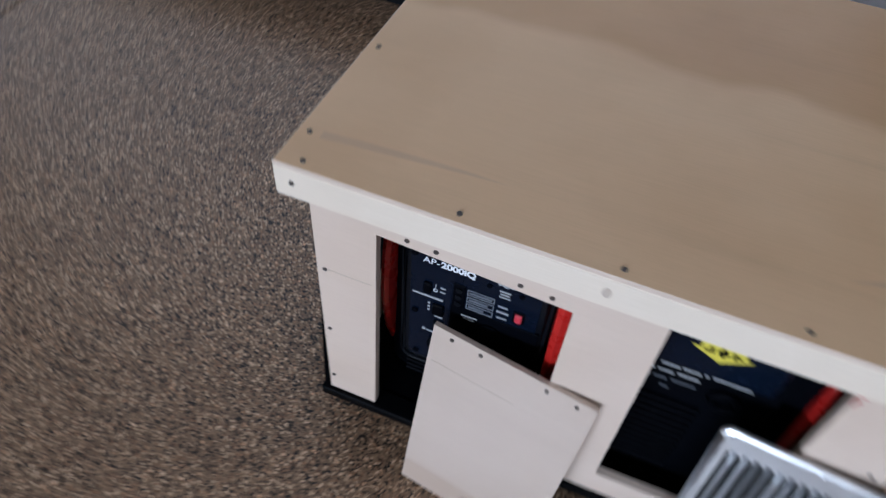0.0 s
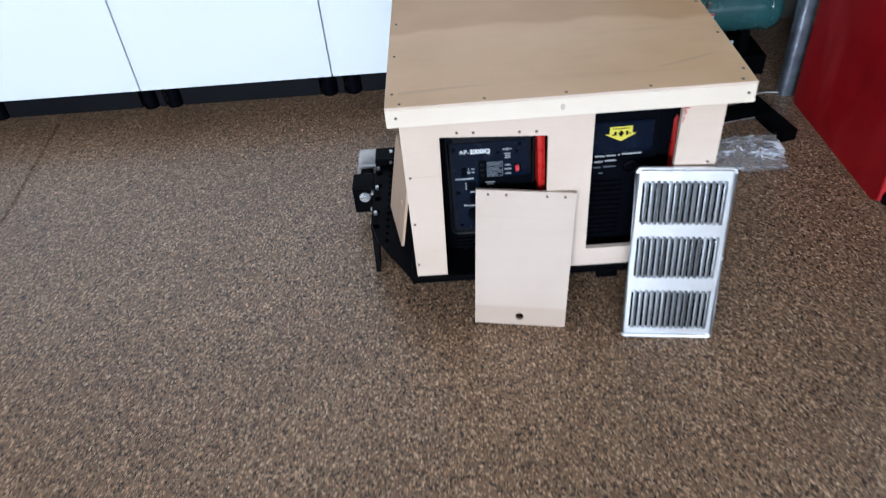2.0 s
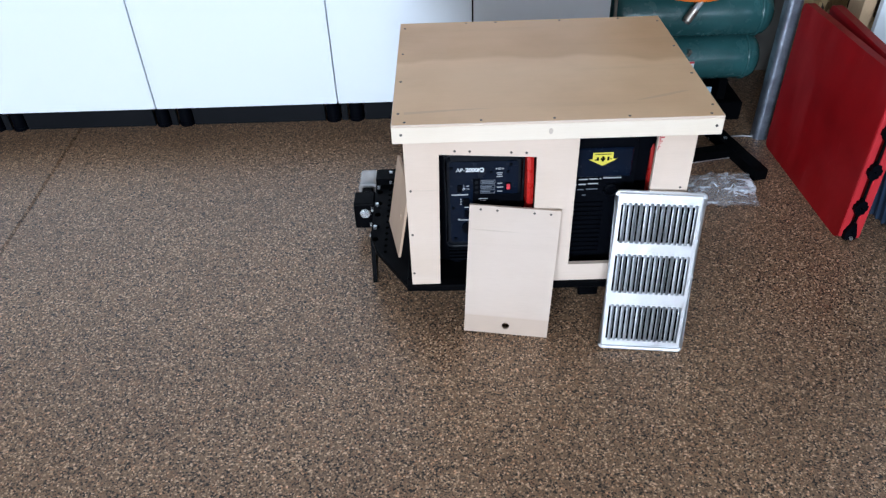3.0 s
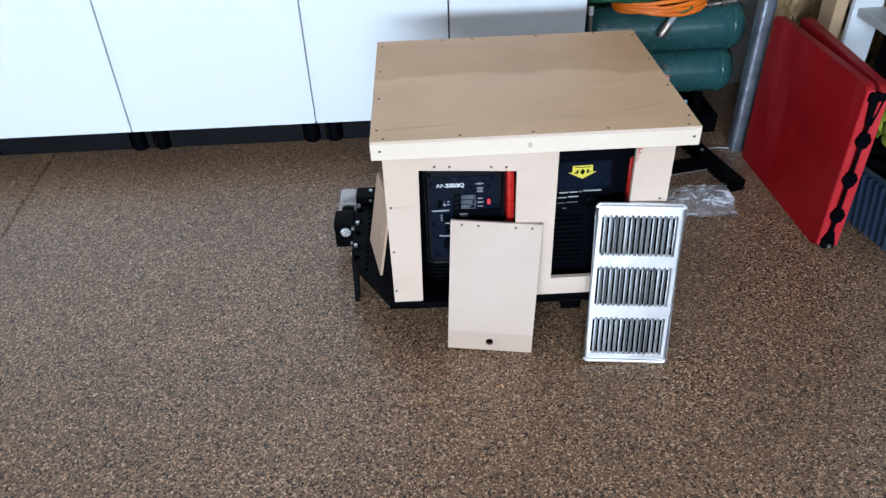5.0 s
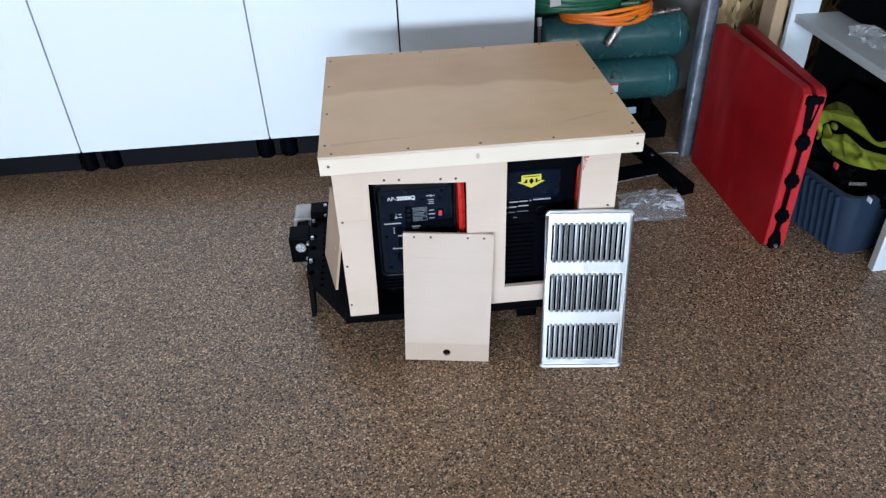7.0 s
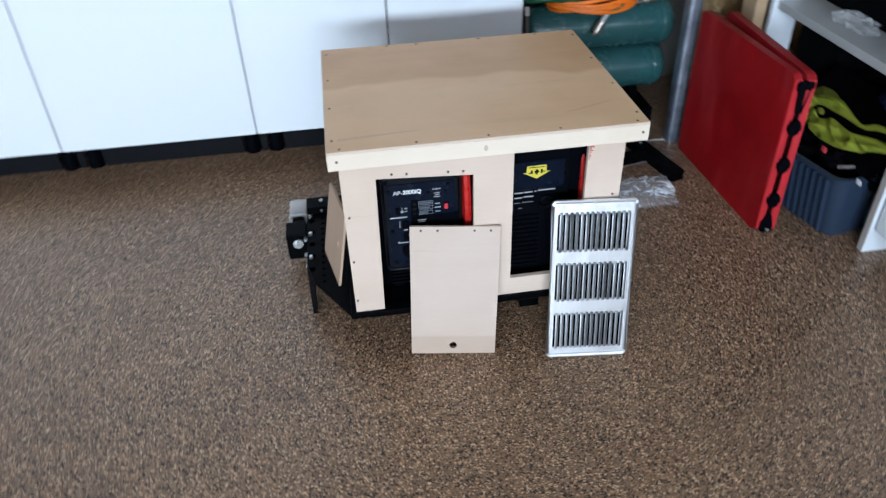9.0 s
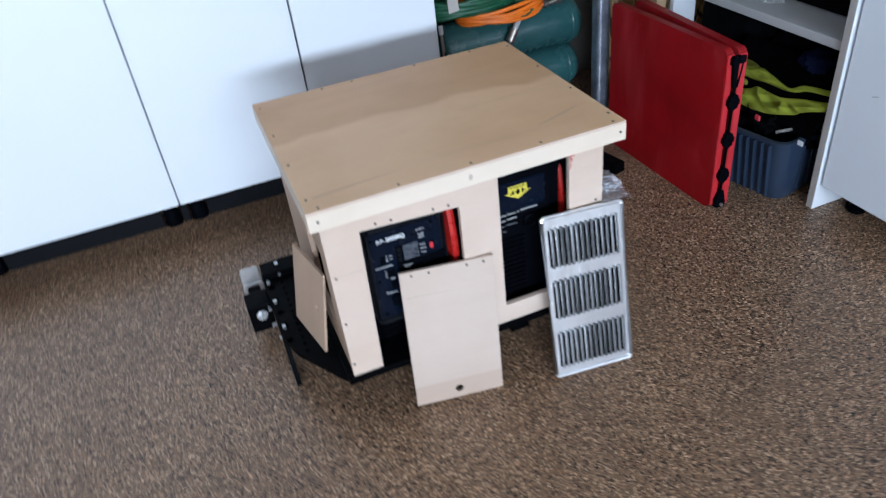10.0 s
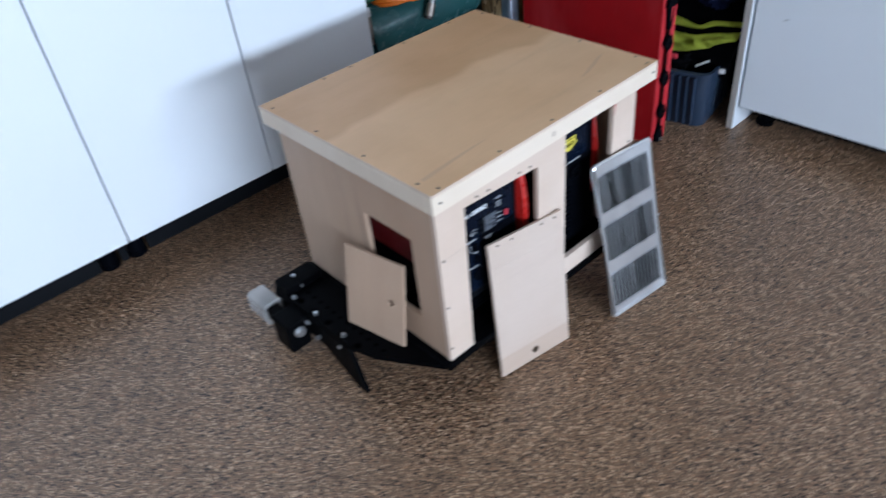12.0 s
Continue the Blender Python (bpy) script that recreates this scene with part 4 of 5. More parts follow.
def carrier():
    c = thing("steel_carrier", pose(0.25, 0.28, 0), "black steel carrier frame under the plywood box", "carrier")
    bm = bmesh.new()
    # angle frame round the box's foot
    for x0, x1, y0, y1 in ((-0.002, 0.622, 0.016, 0.046), (-0.002, 0.622, 0.506, 0.536), (-0.002, 0.028, 0.0461, 0.5059), (0.592, 0.622, 0.0461, 0.5059)):
        slab(x0, x1, y0, y1, 0.119, 0.1355, 0.002, bm=bm)
    part("angle_frame", bm, BLACK_STEEL, c)
    part("deck", slab(0.0282, 0.5918, 0.0462, 0.5058, 0.126, 0.1335), BLACK_STEEL, c)
    # unseen slab, added to darken the floor under the box
    part("shade_pan", slab(0.035, 0.580, 0.075, 0.490, 0.062, 0.1258, 0.006), BLACK_STEEL, c, "black pan added under the deck to shade the floor")
    for x in (0.20, 0.43):
        part("skid", slab(x, x + 0.05, 0.12, 0.45, 0.0, 0.0618, 0.003), BLACK_STEEL, c)
    # perforated side plate, cut back at the front corner; dark discs stand in for its holes
    tray = bmesh.new()
    outline = [(-0.0022, 0.028), (-0.086, 0.168), (-0.104, 0.232), (-0.104, 0.530), (-0.0022, 0.530)]
    prism(outline, 2, 0.118, 0.1305, tray)
    tray_ob = part("side_plate", tray, BLACK_STEEL, c, "black steel side plate with dark discs for its punched holes")
    hole = mesh_of("hole_disc", rod((0, 0, 0), (0, 0, 0.0012), 0.0042, 12), HOLE_SHADE)
    for k in range(12):
        piece("hole_disc", hole, tray_ob, WORLD[tray_ob.name].inverted() @ pose(-0.062, 0.160 + 0.026 * k, 0.1302))
    hole2 = mesh_of("hole_disc", rod((0, 0, 0), (0, 0, 0.0012), 0.008, 12), HOLE_SHADE)
    for k in range(6):
        piece("hole_disc", hole2, tray_ob, WORLD[tray_ob.name].inverted() @ pose(-0.091, 0.215 + 0.055 * k, 0.1302))
    # upright flange on the outer edge, standing on the floor at its front corner
    fl = [(0.196, 0.0), (0.226, 0.0), (0.34, 0.06), (0.530, 0.07), (0.530, 0.118), (0.232, 0.118)]
    flange = prism(fl, 0, -0.1060, -0.0950)
    part("flange", flange, BLACK_STEEL, c, "upright black steel flange")
    part("brace", slab(-0.1035, -0.003, 0.470, 0.526, 0.131, 0.152, 0.002), BLACK_STEEL, c, "black angle bracket across the plate")
    bolt_head(c, (-0.062, 0.502, 0.152), (-0.062, 0.502, 0.157), 0.0065)
    bolt_head(c, (-0.096, 0.455, 0.1305), (-0.096, 0.455, 0.138), 0.006)
    bolt_head(c, (-0.062, 0.4705, 0.142), (-0.062, 0.4665, 0.142), 0.005)
    # receiver block outside the flange
    part("receiver", slab(-0.165, -0.1065, 0.392, 0.458, 0.038, 0.121, 0.004, 2), BLACK_STEEL, c, "black steel receiver block")
    bolt_head(c, (-0.134, 0.392, 0.090), (-0.134, 0.383, 0.090), 0.0125)
    part("washer", rod((-0.134, 0.392, 0.090), (-0.134, 0.3895, 0.090), 0.0145, 18), BOLT, c)
    bolt_head(c, (-0.112, 0.394, 0.107), (-0.112, 0.380, 0.107), 0.006)
    bolt_head(c, (-0.095, 0.368, 0.1305), (-0.095, 0.368, 0.139), 0.006)
    bolt_head(c, (-0.094, 0.262, 0.1305), (-0.094, 0.262, 0.139), 0.006)
    bolt_head(c, (-0.111, 0.268, 0.104), (-0.105, 0.268, 0.104), 0.006)
    bolt_head(c, (-0.118, 0.352, 0.080), (-0.104, 0.352, 0.080), 0.006)
    cap = bmesh.new()
    prism(rounded(-0.160, -0.1065, 0.052, 0.116, 0.012, 4), 1, 0.505, 0.580, cap)
    part("plastic_cap", cap, CAP, c, "milky clear plastic cap", smooth=True)
    part("cap_tube", slab(-0.150, -0.118, 0.4585, 0.545, 0.070, 0.102, 0.003), BLACK_STEEL, c)


carrier()


# ---- loose things on the floor ----
def stand_bars():
    s = thing("steel_stand", pose(1.0, 0.8, 0), "black square-tube steel stand lying on the floor", "stand")
    p, q = Vector((1.083, 0.640, 0)), Vector((1.003, 1.000, 0))
    d = (q - p).normalized()
    n = Vector((d.y, -d.x, 0)) * 0.0215
    part("foot_bar", prism([(v.x, v.y) for v in (p + n, q + n, q - n, p - n)], 2, 0.001, 0.036), BLACK_STEEL, s)
    a, b = Vector((0.66, 0.702, 0)), Vector((1.036, 0.778, 0))
    w = Vector((-0.008, 0.038, 0))
    part("cross_bar", prism([(v.x, v.y) for v in (a, b, b + w, a + w)], 2, 0.0, 0.034), BLACK_STEEL, s)
    part("edge_strip", rod((0.80, 0.7285, 0.004), (1.036, 0.7762, 0.004), 0.0022, 8), BOLT, s, "bare metal edge")
    part("bolt", rod((1.034, 0.850, 0.036), (1.034, 0.850, 0.039), 0.006, 8), BOLT, s)
    c = thing("cable", pose(1.1, 0.9, 0), "thin pale cable on the floor by the post", "cable")
    part("strand", sweep([(1.00, 0.905, 0.004), (1.06, 0.912, 0.004), (1.12, 0.918, 0.004), (1.20, 0.90, 0.004)], 0.003, 6), GREY_PLASTIC, c)
    b = thing("cardboard_box", pose(0.70, 0.83, 0), "small brown cardboard box with an open flap, behind the plywood box", "box")
    bm = sheet([0.61, 0.614, 0.790, 0.794], [0.83, 0.834, 0.896, 0.90], lambda x, y: not (0.614 < x < 0.790 and 0.834 < y < 0.896), 2, 0.004, 0.272)
    part("side", bm, CARDBOARD, b)
    part("bottom", slab(0.61, 0.794, 0.83, 0.90, 0.0, 0.0038), CARDBOARD, b)
    part("flap", prism([(0.7945, 0.268), (0.878, 0.203), (0.880, 0.206), (0.7945, 0.272)], 1, 0.832, 0.898), CARDBOARD, b, "open cardboard flap")


stand_bars()


def plastic_bag():
    b = thing("plastic_bag", pose(0.945, 0.583, 0.0), "crumpled clear plastic bag on the floor", "plastic bag")
    rnd = random.Random(5)
    for k, (z, n, m) in enumerate(((0.003, 9, 8), (0.008, 12, 9))):
        bm = bmesh.new()
        grid = []
        for i in range(n + 1):
            row = []
            for j in range(m + 1):
                u, v = i / n - 0.5, j / m - 0.5
                inner = (0 < i < n and 0 < j < m)
                h = rnd.uniform(0.0, 0.045 if k else 0.02) * (1 - 2.6 * (u * u + v * v)) if inner else rnd.uniform(0, 0.006)
                x = u * 0.20 + 0.03 * v + rnd.uniform(-0.008, 0.008)
                y = v * 0.17 + rnd.uniform(-0.008, 0.008)
                row.append(bm.verts.new((x, y, z + max(0, h))))
            grid.append(row)
        for i in range(n):
            for j in range(m):
                p, q, r, t = grid[i][j], grid[i + 1][j], grid[i + 1][j + 1], grid[i][j + 1]
                if (i + j) % 2:
                    bm.faces.new((p, q, r))
                    bm.faces.new((p, r, t))
                else:
                    bm.faces.new((p, q, t))
                    bm.faces.new((q, r, t))
        part("film", bm, BAG, b, local=True)


plastic_bag()


def folding_table():
    t = thing("folding_table", pose(1.2, 0.6, 0), "red plastic folding table, folded and stood on edge", "table")
    h = 0.488

    def leaf(x0, y0, x1, y1, th, name):
        d = Vector((x1 - x0, y1 - y0, 0))
        ln = d.length
        d.normalize()
        m = Matrix.Translation((x0, y0, 0)) @ Matrix(((d.x, d.y, 0, 0), (d.y, -d.x, 0, 0), (0, 0, 1, 0), (0, 0, 0, 1)))
        bm = prism(rounded(0, ln, 0.0, h, 0.022, 5), 1, 0, th)
        es = [e for e in bm.edges if len(e.link_faces) == 2 and e.calc_face_angle(0) > 1.2]
        bmesh.ops.bevel(bm, geom=es, offset=0.006, segments=2, profile=0.5, affect='EDGES')
        bm.transform(m)
        return part(name, bm, RED_TABLE, t, smooth=True)

    front = leaf(1.1865, 0.3275, 1.1780, 0.856, 0.0225, "leaf")
    back = leaf(1.2165, 0.3170, 1.2480, 0.832, 0.025, "leaf")
    # ribbed rim at the hinge side
    for a, b, y in ((1.1880, 1.2080, 0.3220), (1.2180, 1.2405, 0.3115)):
        part("rim", slab(a, b, y, y + 0.006, 0.012, h - 0.012, 0.002), RED_EDGE, t, "brighter red plastic rim")
    bar = rod((1.2130, 0.315, 0.02), (1.2130, 0.315, h - 0.02), 0.0038, 8)
    part("hinge_rod", bar, BLACK_STEEL, t, "black hinge rod")

    def bracket(x, z, pts, name, label):
        bm = prism([(x + u, z + v) for u, v in pts], 1, 0.3080, 0.3240)
        rod((x, 0.3045, z), (x, 0.3082, z), 0.0035, 8, bm)
        part(name, bm, BLACK_PLASTIC, t, label)

    knuckle = [(0.0, -0.026), (0.006, -0.020), (0.013, -0.018), (0.013, -0.010), (0.0175, -0.008), (0.0175, 0.007), (0.013, 0.010), (0.011, 0.019), (0.004, 0.022),
               (0.0, 0.027), (-0.005, 0.020), (-0.012, 0.017), (-0.013, 0.008), (-0.0170, 0.006), (-0.0170, -0.009), (-0.012, -0.012), (-0.010, -0.020), (-0.004, -0.021)]
    for z in (0.343, 0.228, 0.115):
        bracket(1.2130, z, knuckle, "hinge", "black hinge knuckle")
    # latch at the top with its folded link, and the foot catch at the bottom
    bracket(1.2130, 0.462, [(-0.020, -0.012), (0.021, -0.008), (0.021, 0.010), (0.010, 0.013), (-0.004, 0.009), (-0.014, 0.012), (-0.020, 0.006)], "latch", "black steel latch")
    for a, c, w in ((-0.010, -0.004, 0.011), (0.014, 0.004, 0.005)):
        bm = prism([(1.213 + a - w * 0.5, 0.452), (1.213 + a + w * 0.5, 0.452), (1.213 + c + w * 0.4, 0.385), (1.213 + c - w * 0.4, 0.385)], 1, 0.3100, 0.3200)
        part("latch_link", bm, BLACK_PLASTIC, t)
    bracket(1.2130, 0.034, [(-0.017, -0.024), (0.013, -0.026), (0.016, -0.010), (0.012, 0.004), (0.005, 0.030), (-0.003, 0.034), (-0.012, 0.012), (-0.018, 0.000)], "catch", "black steel foot catch")
    part("pin", rod((1.213, 0.3020, 0.018), (1.213, 0.3075, 0.018), 0.005, 10), BOLT, t, "bright pin")


folding_table()


def ribbed_bin():
    b = thing("storage_bin", pose(1.379, 0.257, 0.0, 0, 0, 11.5), "slate-blue ribbed plastic storage bin under the shelf", "bin")
    w, ln, h, fl = 0.24, 0.33, 0.205, 0.035
    bm = bmesh.new()

    def ring(z, grow, inset=0.0):
        return [(u, v, z) for u, v in rounded(-grow + inset, w + grow - inset, -grow * 0.4 + inset, ln + grow - inset, 0.035, 6)]

    stations = [ring(0.0, 0), ring(0.004, 0.002), ring(h - 0.012, fl * 0.93), ring(h - 0.012, fl * 0.93 + 0.008), ring(h, fl + 0.010), ring(h, fl, 0.004), ring(0.006, 0, 0.006)]
    rows = [[bm.verts.new(p) for p in st] for st in stations]
    n = len(rows[0])
    for p, q in zip(rows, rows[1:]):
        for k in range(n):
            bm.faces.new((p[k], p[(k + 1) % n], q[(k + 1) % n], q[k]))
    bm.faces.new(rows[0])
    bm.faces.new(rows[-1])
    shell = part("shell", bm, BIN, b, local=True, smooth=True)
    for k in range(12):
        v = 0.036 + 0.0245 * k
        bm = bmesh.new()
        k2 = v - fl * 0.2
        lo = [(0.002, v - 0.0024, 0.006), (-0.015, v - 0.0017, 0.006), (-0.015, v + 0.0017, 0.006), (0.002, v + 0.0024, 0.006)]
        hi = [(-fl * 0.86 + 0.004, k2 - 0.0024, h - 0.016), (-fl * 0.86 - 0.017, k2 - 0.0015, h - 0.016), (-fl * 0.86 - 0.017, k2 + 0.0015, h - 0.016), (-fl * 0.86 + 0.004, k2 + 0.0024, h - 0.016)]
        p = [bm.verts.new(q) for q in lo]
        c = [bm.verts.new(q) for q in hi]
        bm.faces.new(p)
        bm.faces.new(c)
        for i in range(4):
            bm.faces.new((p[i], p[(i + 1) % 4], c[(i + 1) % 4], c[i]))
        part("rib", bm, BIN, shell, local=True)
    for k in range(4):
        u = 0.07 + 0.045 * k
        part("rib", slab(u - 0.002, u + 0.002, -0.012, -0.002, 0.02, h - 0.03), BIN, shell, local=True)


ribbed_bin()


def smooth_line(stops, n):
    """n + 1 points at even steps along a soft line through the stops."""
    pts = [Vector((p[0], p[1], 0)) for p in stops]
    fine = []
    for k in range(len(pts) - 1):
        a, b, c, d = pts[max(k - 1, 0)], pts[k], pts[k + 1], pts[min(k + 2, len(pts) - 1)]
        for i in range(12):
            t = i / 12
            fine.append(0.5 * (2 * b + (c - a) * t + (2 * a - 5 * b + 4 * c - d) * t * t + (3 * b - a - 3 * c + d) * t ** 3))
    fine.append(pts[-1])
    run = [0.0]
    for p, q in zip(fine, fine[1:]):
        run.append(run[-1] + (q - p).length)
    out, k = [], 0
    for i in range(n + 1):
        want = run[-1] * i / n
        while k < len(run) - 2 and run[k + 1] < want:
            k += 1
        out.append(fine[k].lerp(fine[k + 1], (want - run[k]) / max(1e-9, run[k + 1] - run[k])))
    return out


def draped(low, high, lift, seed, amp=1.0, n=80, m=22):
    """A band of cloth on a heap that slopes up and back, between two edges given as (y, share of the slope)."""
    out = bmesh.new()
    rows = []
    for i, (a, b) in enumerate(zip(smooth_line(low, n), smooth_line(high, n))):
        row = []
        for j in range(m + 1):
            u = j / m
            p = a.lerp(b, u)
            y, q = p.x, p.y
            fold = 1 - 2.6 * abs(noise.noise(Vector((y * 9 + q * 4.0, q * 2.2, seed))))
            crease = 1 - abs(noise.noise(Vector((y * 13 - q * 5.0, q * 5.0 + y * 8, seed + 3)))) * 2.4
            fine = noise.noise(Vector((y * 40, q * 9, seed)))
            edge = 1 - (2 * u - 1) ** 6
            tip = min(1.0, 8 * min(i, n - i) / n + 0.1)
            puff = lift * edge * tip + amp * tip * (0.0085 * fold + 0.0070 * crease + 0.0008 * fine)
            x, z = 1.402 + 0.105 * max(0.0, q) ** 1.3, 0.215 + 0.155 * q
            row.append(out.verts.new((x - 0.83 * puff, y, z + 0.55 * puff)))
        rows.append(row)
    for p, q in zip(rows, rows[1:]):
        for j in range(m):
            out.faces.new((p[j], p[j + 1], q[j + 1], q[j]))
    bmesh.ops.solidify(out, geom=out.faces[:], thickness=0.002)
    return out


def bin_load():
    g = thing("tool_bag", pose(1.48, 0.42, 0.15), "black cloth tool bag in the bin", "bag")
    part("cloth", lump(1.480, 0.43, 0.176, 0.105, 0.155, 0.058, 0.5, 24, 2.0, nu=48, nv=28), CLOTH_AND_SHADE, g, smooth=True)
    part("pull", slab(1.372, 1.380, 0.372, 0.392, 0.214, 0.232, 0.003), RED_BUTTON, g, "small red pull")
    part("tag", slab(1.374, 1.3765, 0.203, 0.222, 0.207, 0.222, 0.0008), PRINT, g, "small white paper tag")
    part("clip", rod((1.372, 0.300, 0.212), (1.395, 0.268, 0.228), 0.005, 8), BOLT, g, "bright metal clip")
    j = thing("work_jacket", pose(1.48, 0.42, 0.24), "folded lime and black work jacket on the bin", "jacket")
    part("lining", draped(((0.61, 0.0), (0.205, 0.0)), ((0.61, 1.05), (0.205, 1.05)), -0.012, 8.0, 0.2), CLOTH_AND_SHADE, j, "black fabric lining", smooth=True)
    part("collar", draped(((0.580, 0.42), (0.562, 0.50), (0.544, 0.56), (0.520, 0.63), (0.490, 0.66)),
                          ((0.596, 0.44), (0.599, 0.57), (0.578, 0.68), (0.532, 0.72), (0.498, 0.69)), 0.005, 23.0, 0.6), LIME_SHADED, j, "lime collar, its shade put into an olive colour", smooth=True)
    part("sleeve", draped(((0.531, 0.06), (0.547, 0.25), (0.556, 0.36), (0.526, 0.46), (0.477, 0.48), (0.417, 0.51), (0.344, 0.53), (0.290, 0.63), (0.212, 0.70)),
                          ((0.541, 0.05), (0.573, 0.26), (0.583, 0.44), (0.543, 0.60), (0.486, 0.68), (0.412, 0.63), (0.351, 0.58), (0.305, 0.70), (0.212, 0.78)), 0.011, 11.0), LIME, j, smooth=True)
    part("body", draped(((0.519, 0.10), (0.486, 0.03), (0.449, 0.03), (0.416, 0.05), (0.373, 0.09), (0.337, 0.15), (0.302, 0.24), (0.253, 0.38), (0.212, 0.48)),
                        ((0.552, 0.30), (0.540, 0.36), (0.524, 0.35), (0.499, 0.29), (0.456, 0.40), (0.395, 0.40), (0.354, 0.41), (0.289, 0.52), (0.212, 0.62)), 0.010, 4.0), LIME, j, smooth=True)
    part("lime_lump", lump(1.420, 0.502, 0.282, 0.008, 0.013, 0.011, 0.3, 40, 3.0, nu=16, nv=10), LIME_SHADED, j, "small lime lump with shade in its colour", smooth=True)
    n = thing("cloth_cap", pose(1.53, 0.33, 0.36), "crumpled navy blue cloth on the work jacket", "cloth")
    part("cloth", lump(1.535, 0.335, 0.372, 0.055, 0.050, 0.030, 0.4, 22, 5.0), NAVY, n, smooth=True)
    # coat swelled to fill part of the dark behind the jacket
    k = thing("rolled_coat", pose(1.62, 0.5, 0.30), "dark rolled coat, enlarged to fill the shade behind the work jacket", "coat")
    part("cloth", lump(1.66, 0.53, 0.30, 0.13, 0.24, 0.13, 0.3, 9, 21.0), CLOTH_AND_SHADE, k, smooth=True)
    # two unseen black blocks added to fill the dark under the shelf
    h = thing("shade_block_side", pose(1.68, 0.74, 0), "black block added for the dark beside the panel, under the shelf", "bag")
    part("cloth", slab(1.53, 1.844, 0.625, 0.868, 0.0, 0.455, 0.03, 3), CLOTH_AND_SHADE, h, smooth=True)
    t = thing("shade_block_back", pose(1.74, 0.4, 0), "black block added for the dark at the back, under the shelf", "bag")
    part("cloth", slab(1.69, 1.844, 0.21, 0.615, 0.0, 0.44, 0.03, 3), CLOTH_AND_SHADE, t, smooth=True)
    w = thing("plastic_wrap", pose(1.53, 0.60, 0.4905), "crumpled white plastic wrap on the shelf", "plastic wrap")
    part("film", lump(1.527, 0.600, 0.503, 0.034, 0.085, 0.020, 0.55, 34, 6.0, bottom=0.4906, nu=40, nv=24), WRAP, w)
    # another unseen block blackens the recess above the shelf board
    b = thing("shade_block_shelf", pose(1.72, 0.5, 0.4905), "black block added for the dark at the back of the shelf", "case")
    part("body", slab(1.57, 1.844, 0.21, 0.868, 0.4906, 0.92, 0.012, 2), CLOTH_AND_SHADE, b)


bin_load()


# ---- air tanks and hoses in the bay ----
TANK_Y = 1.125


def air_tanks():
    c = thing("air_compressor", pose(0.92, TANK_Y, 0), "dark green twin-tank air compressor in the cabinet bay", "compressor")
    for z, x1, r in ((0.366, 1.208, 0.079), (0.208, 1.196, 0.077)):
        x0 = 0.655
        prof = [(x0 + 0.045 * (1 - math.cos(radians(15 * k))), r * math.sin(radians(15 * k))) for k in range(7)]
        end = [(x1 - p[0] + x0, p[1]) for p in prof][::-1]
        seam = [(x1 - 0.062, r), (x1 - 0.0615, r + 0.003), (x1 - 0.059, r + 0.0045), (x1 - 0.054, r + 0.0045), (x1 - 0.0515, r + 0.003), (x1 - 0.051, r)]
        tank = part("tank", lathe_x(prof + seam + end, TANK_Y, z, 36), TANK, c, smooth=True)
        part("valve", rod((0.93, TANK_Y - r * 0.9, z + 0.035), (0.93, TANK_Y - r * 0.9 - 0.018, z + 0.055), 0.006, 10), BRASS, tank)
    part("sticker", slab(0.918, 0.953, TANK_Y - 0.0795, TANK_Y - 0.0765, 0.192, 0.224), PRINT, c, "white sticker with a red stripe")
    part("sticker_stripe", slab(0.918, 0.953, TANK_Y - 0.0802, TANK_Y - 0.0796, 0.217, 0.224), RED_BUTTON, c)
    for x in (0.74, 1.06):
        bm = slab(x, x + 0.03, TANK_Y - 0.06, TANK_Y + 0.06, 0.0705, 0.145, 0.002)
        part("saddle", bm, BLACK_STEEL, c)
    part("base", slab(0.70, 1.15, TANK_Y - 0.085, TANK_Y + 0.13, 0.0, 0.070, 0.004), BLACK_STEEL, c)
    plate = part("name_plate", slab(0.924, 1.003, 0.976, 0.982, 0.137, 0.161, 0.001), PALE_BLUE, c, "pale blue metal plate")
    part("stem", slab(0.952, 0.972, 0.982, 0.990, 0.060, 0.150), BLACK_STEEL, plate)
    pipe = part("pipe", rod((0.661, 1.03, 0.36), (0.658, 1.03, 0.452), 0.0052, 10), BRASS, c, "dull metal riser pipe", smooth=True)
    part("pipe_cap", rod((0.658, 1.03, 0.452), (0.657, 1.03, 0.478), 0.0080, 12), PRINT, pipe, "pale plastic cap", smooth=True)


air_tanks()


def coil(cx, cy, cz, rx, ry, turns, r, tilt, seed, drop=0.0):
    rnd = random.Random(seed)
    pts = []
    per = 26
    for k in range(turns * per):
        a = 2 * math.pi * k / per
        lay = k / per
        gx = rx * (1 + 0.10 * noise.noise(Vector((lay * 1.7, seed, 0))))
        gy = ry * (1 + 0.12 * noise.noise(Vector((lay * 1.7, seed, 5))))
        x = cx + gx * math.cos(a) + 0.012 * noise.noise(Vector((lay * 1.3, 2, seed)))
        y = cy + gy * math.sin(a)
        z = cz + r * 1.5 * (lay % 4) + 0.008 * math.sin(2 * a + lay) + tilt * math.sin(a) - drop * (x - cx) ** 2
        pts.append((x, y, z))
    return pts


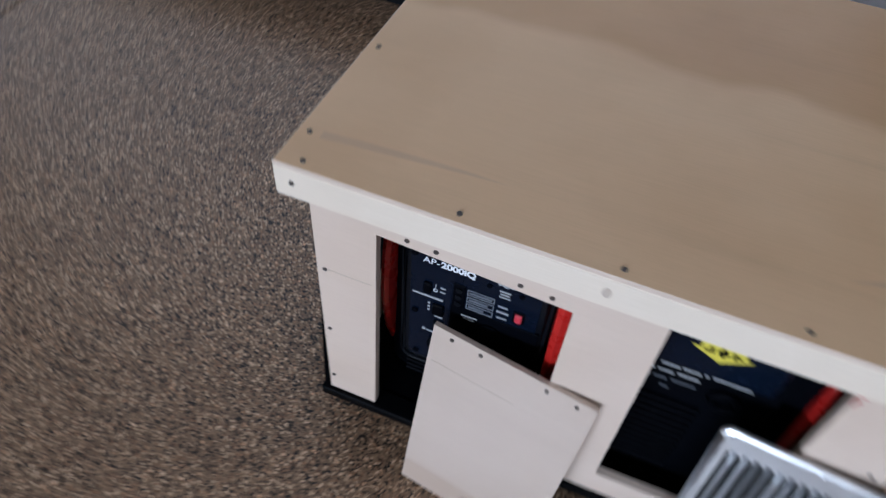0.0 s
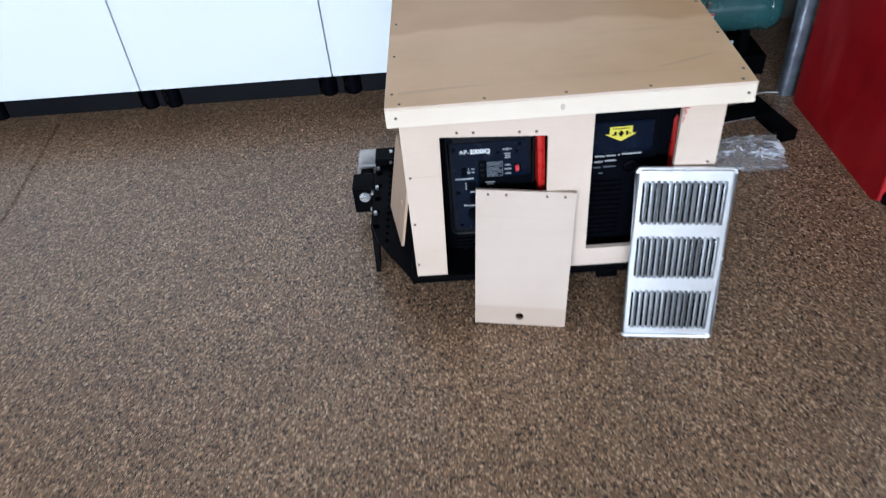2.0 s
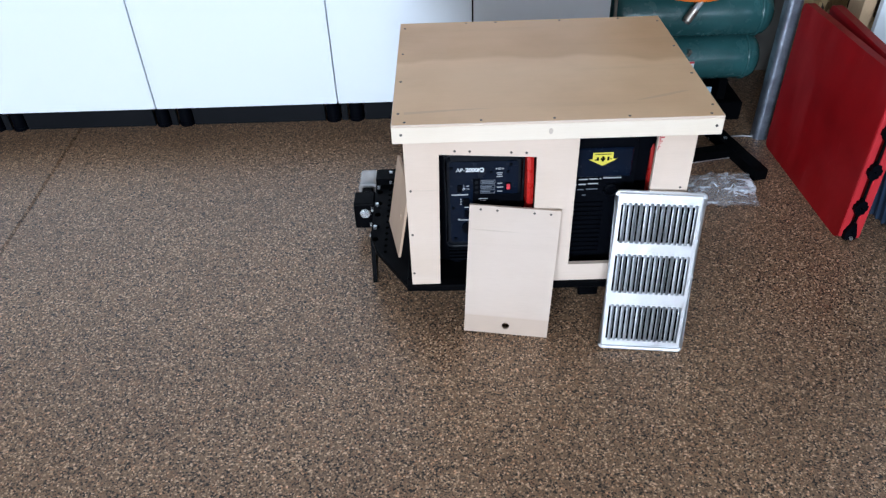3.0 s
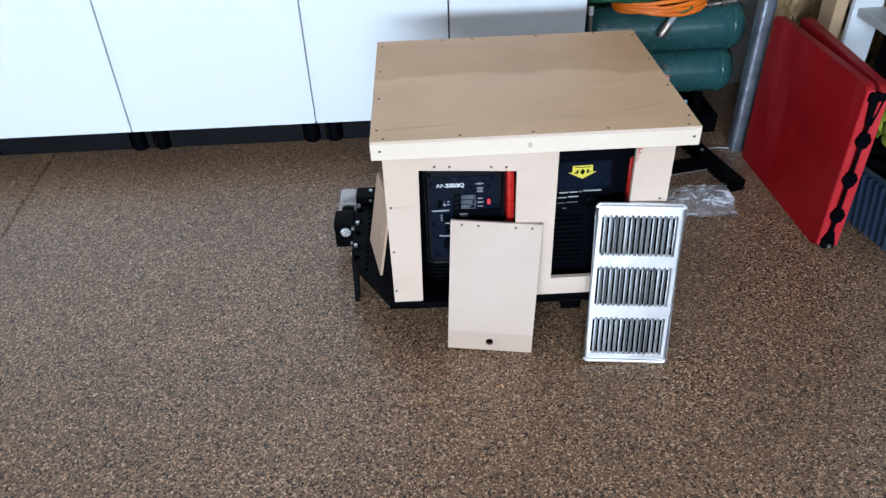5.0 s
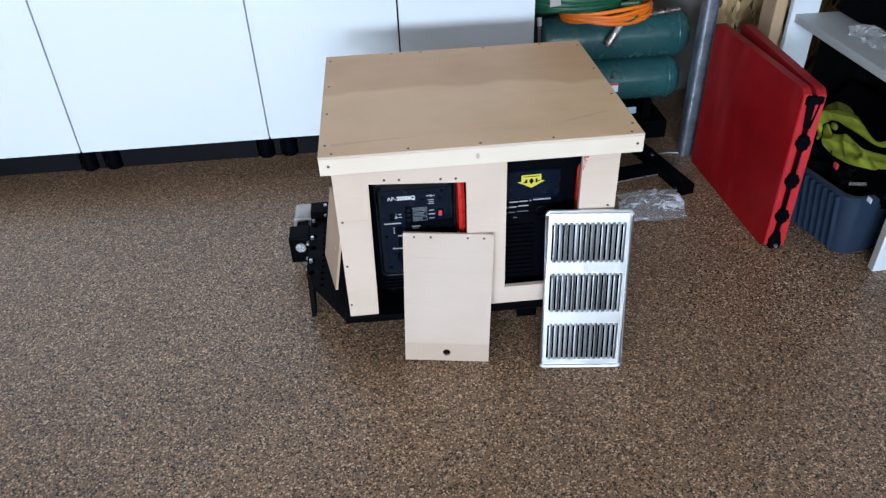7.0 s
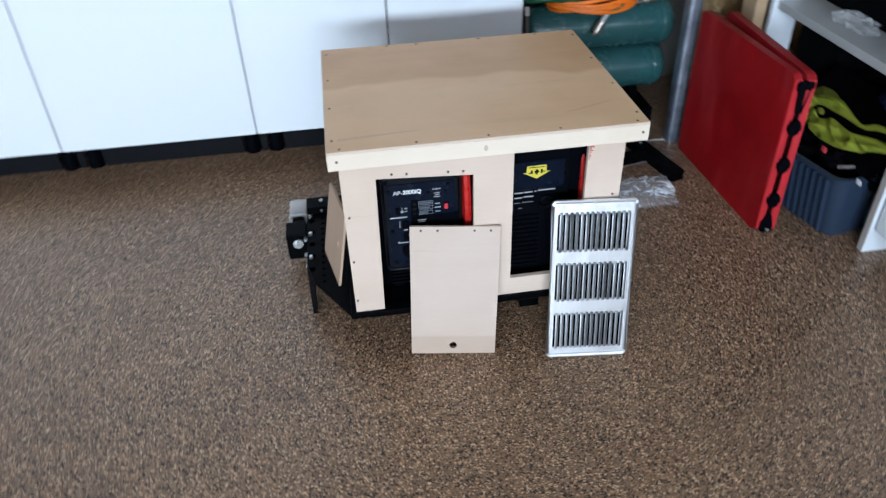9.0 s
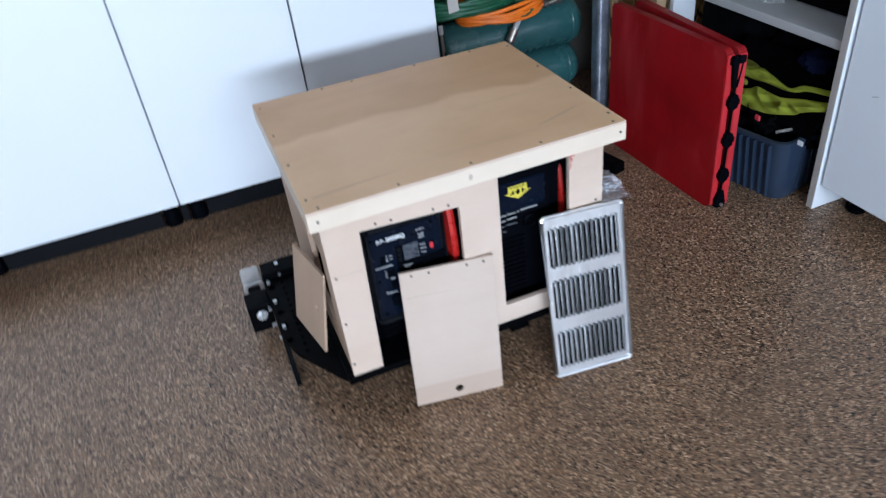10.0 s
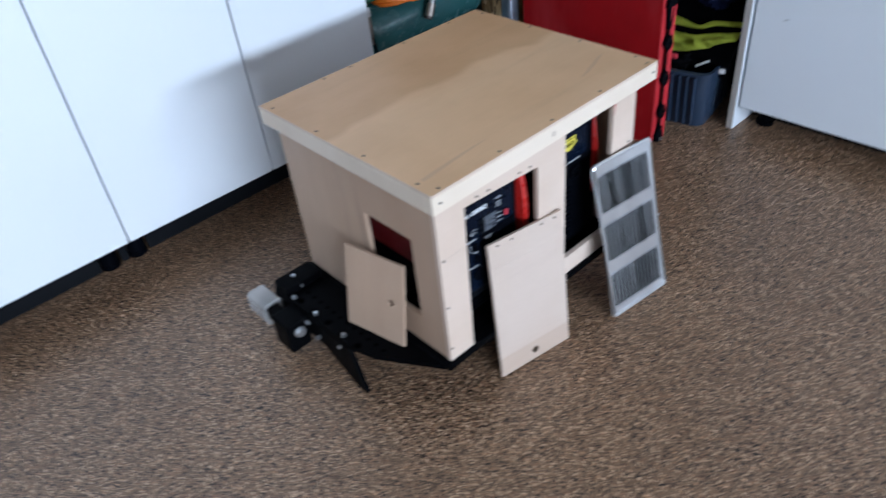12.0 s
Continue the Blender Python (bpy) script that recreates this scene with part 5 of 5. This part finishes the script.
def hoses():
    g = thing("garden_hose", pose(0.80, 1.13, 0.46), "coiled dark green air hose on the tanks", "hose")
    part("tube", sweep(coil(0.815, 1.145, 0.482, 0.160, 0.090, 8, 0.0085, 0.008, 3, 0.3), 0.0085, 8), HOSE_GREEN, g, smooth=True)
    part("loose_end", sweep([(0.93, 1.045, 0.50), (0.985, 1.035, 0.505), (1.02, 1.06, 0.525), (1.00, 1.12, 0.54), (0.93, 1.15, 0.535)], 0.008, 8), HOSE_GREEN, g, smooth=True)
    part("paper_tag", prism([(0.690, 0.510), (0.726, 0.514), (0.722, 0.560), (0.708, 0.566), (0.688, 0.556)], 1, 1.0280, 1.0288), EDGE_BAND, g, "beige paper tag on the hose")
    o = thing("air_hose", pose(0.93, 1.08, 0.45), "coiled bright orange air hose on the tanks", "hose")
    part("tube", sweep(coil(0.905, 1.115, 0.4560, 0.150, 0.088, 6, 0.0068, 0.016, 11, 0.35), 0.0068, 8), HOSE_ORANGE, o, smooth=True)
    q = part("coupling", rod((0.915, 1.026, 0.412), (0.893, 1.020, 0.378), 0.0150, 16), BRASS, o, "dull metal quick coupling", smooth=True)
    bm = rod((0.893, 1.020, 0.378), (0.888, 1.019, 0.371), 0.0125, 16)
    part("nozzle", bm, SCREW, q)
    part("sleeve", rod((0.932, 1.029, 0.437), (0.915, 1.026, 0.412), 0.0100, 14), GREY_PLASTIC, q, "pale grey sleeve", smooth=True)
    part("lead", sweep([(0.99, 1.04, 0.458), (0.965, 1.03, 0.452), (0.945, 1.029, 0.445), (0.932, 1.028, 0.435)], 0.006, 8), HOSE_GREEN, o, smooth=True)
    k = thing("power_cord", pose(0.67, 1.03, 0.3), "black power cord hanging by the tanks", "cord")
    part("strand", sweep([(0.66, 1.03, 0.40), (0.668, 1.02, 0.30), (0.69, 1.015, 0.22), (0.68, 1.02, 0.12), (0.70, 1.02, 0.02), (0.76, 0.99, 0.006)], 0.0045, 6), BLACK_PLASTIC, k, smooth=True)
    w = thing("wall_coupler", pose(1.10, 1.12, 0.47), "metal regulator coupling on the tank", "coupling")
    body = part("body", rod((1.04, 1.075, 0.450), (1.145, 1.070, 0.464), 0.0062, 12), BRASS, w, smooth=True)
    for x, r, d, mat in ((1.050, 0.0115, 0.018, SCREW), (1.078, 0.0098, 0.012, BRASS), (1.096, 0.0135, 0.016, SCREW), (1.124, 0.0095, 0.014, SCREW)):
        z = 0.450 + (x - 1.04) * 0.133
        part("collar", rod((x, 1.0745, z), (x + d, 1.0740, z + d * 0.133), r, 14), mat, body, smooth=True)


hoses()
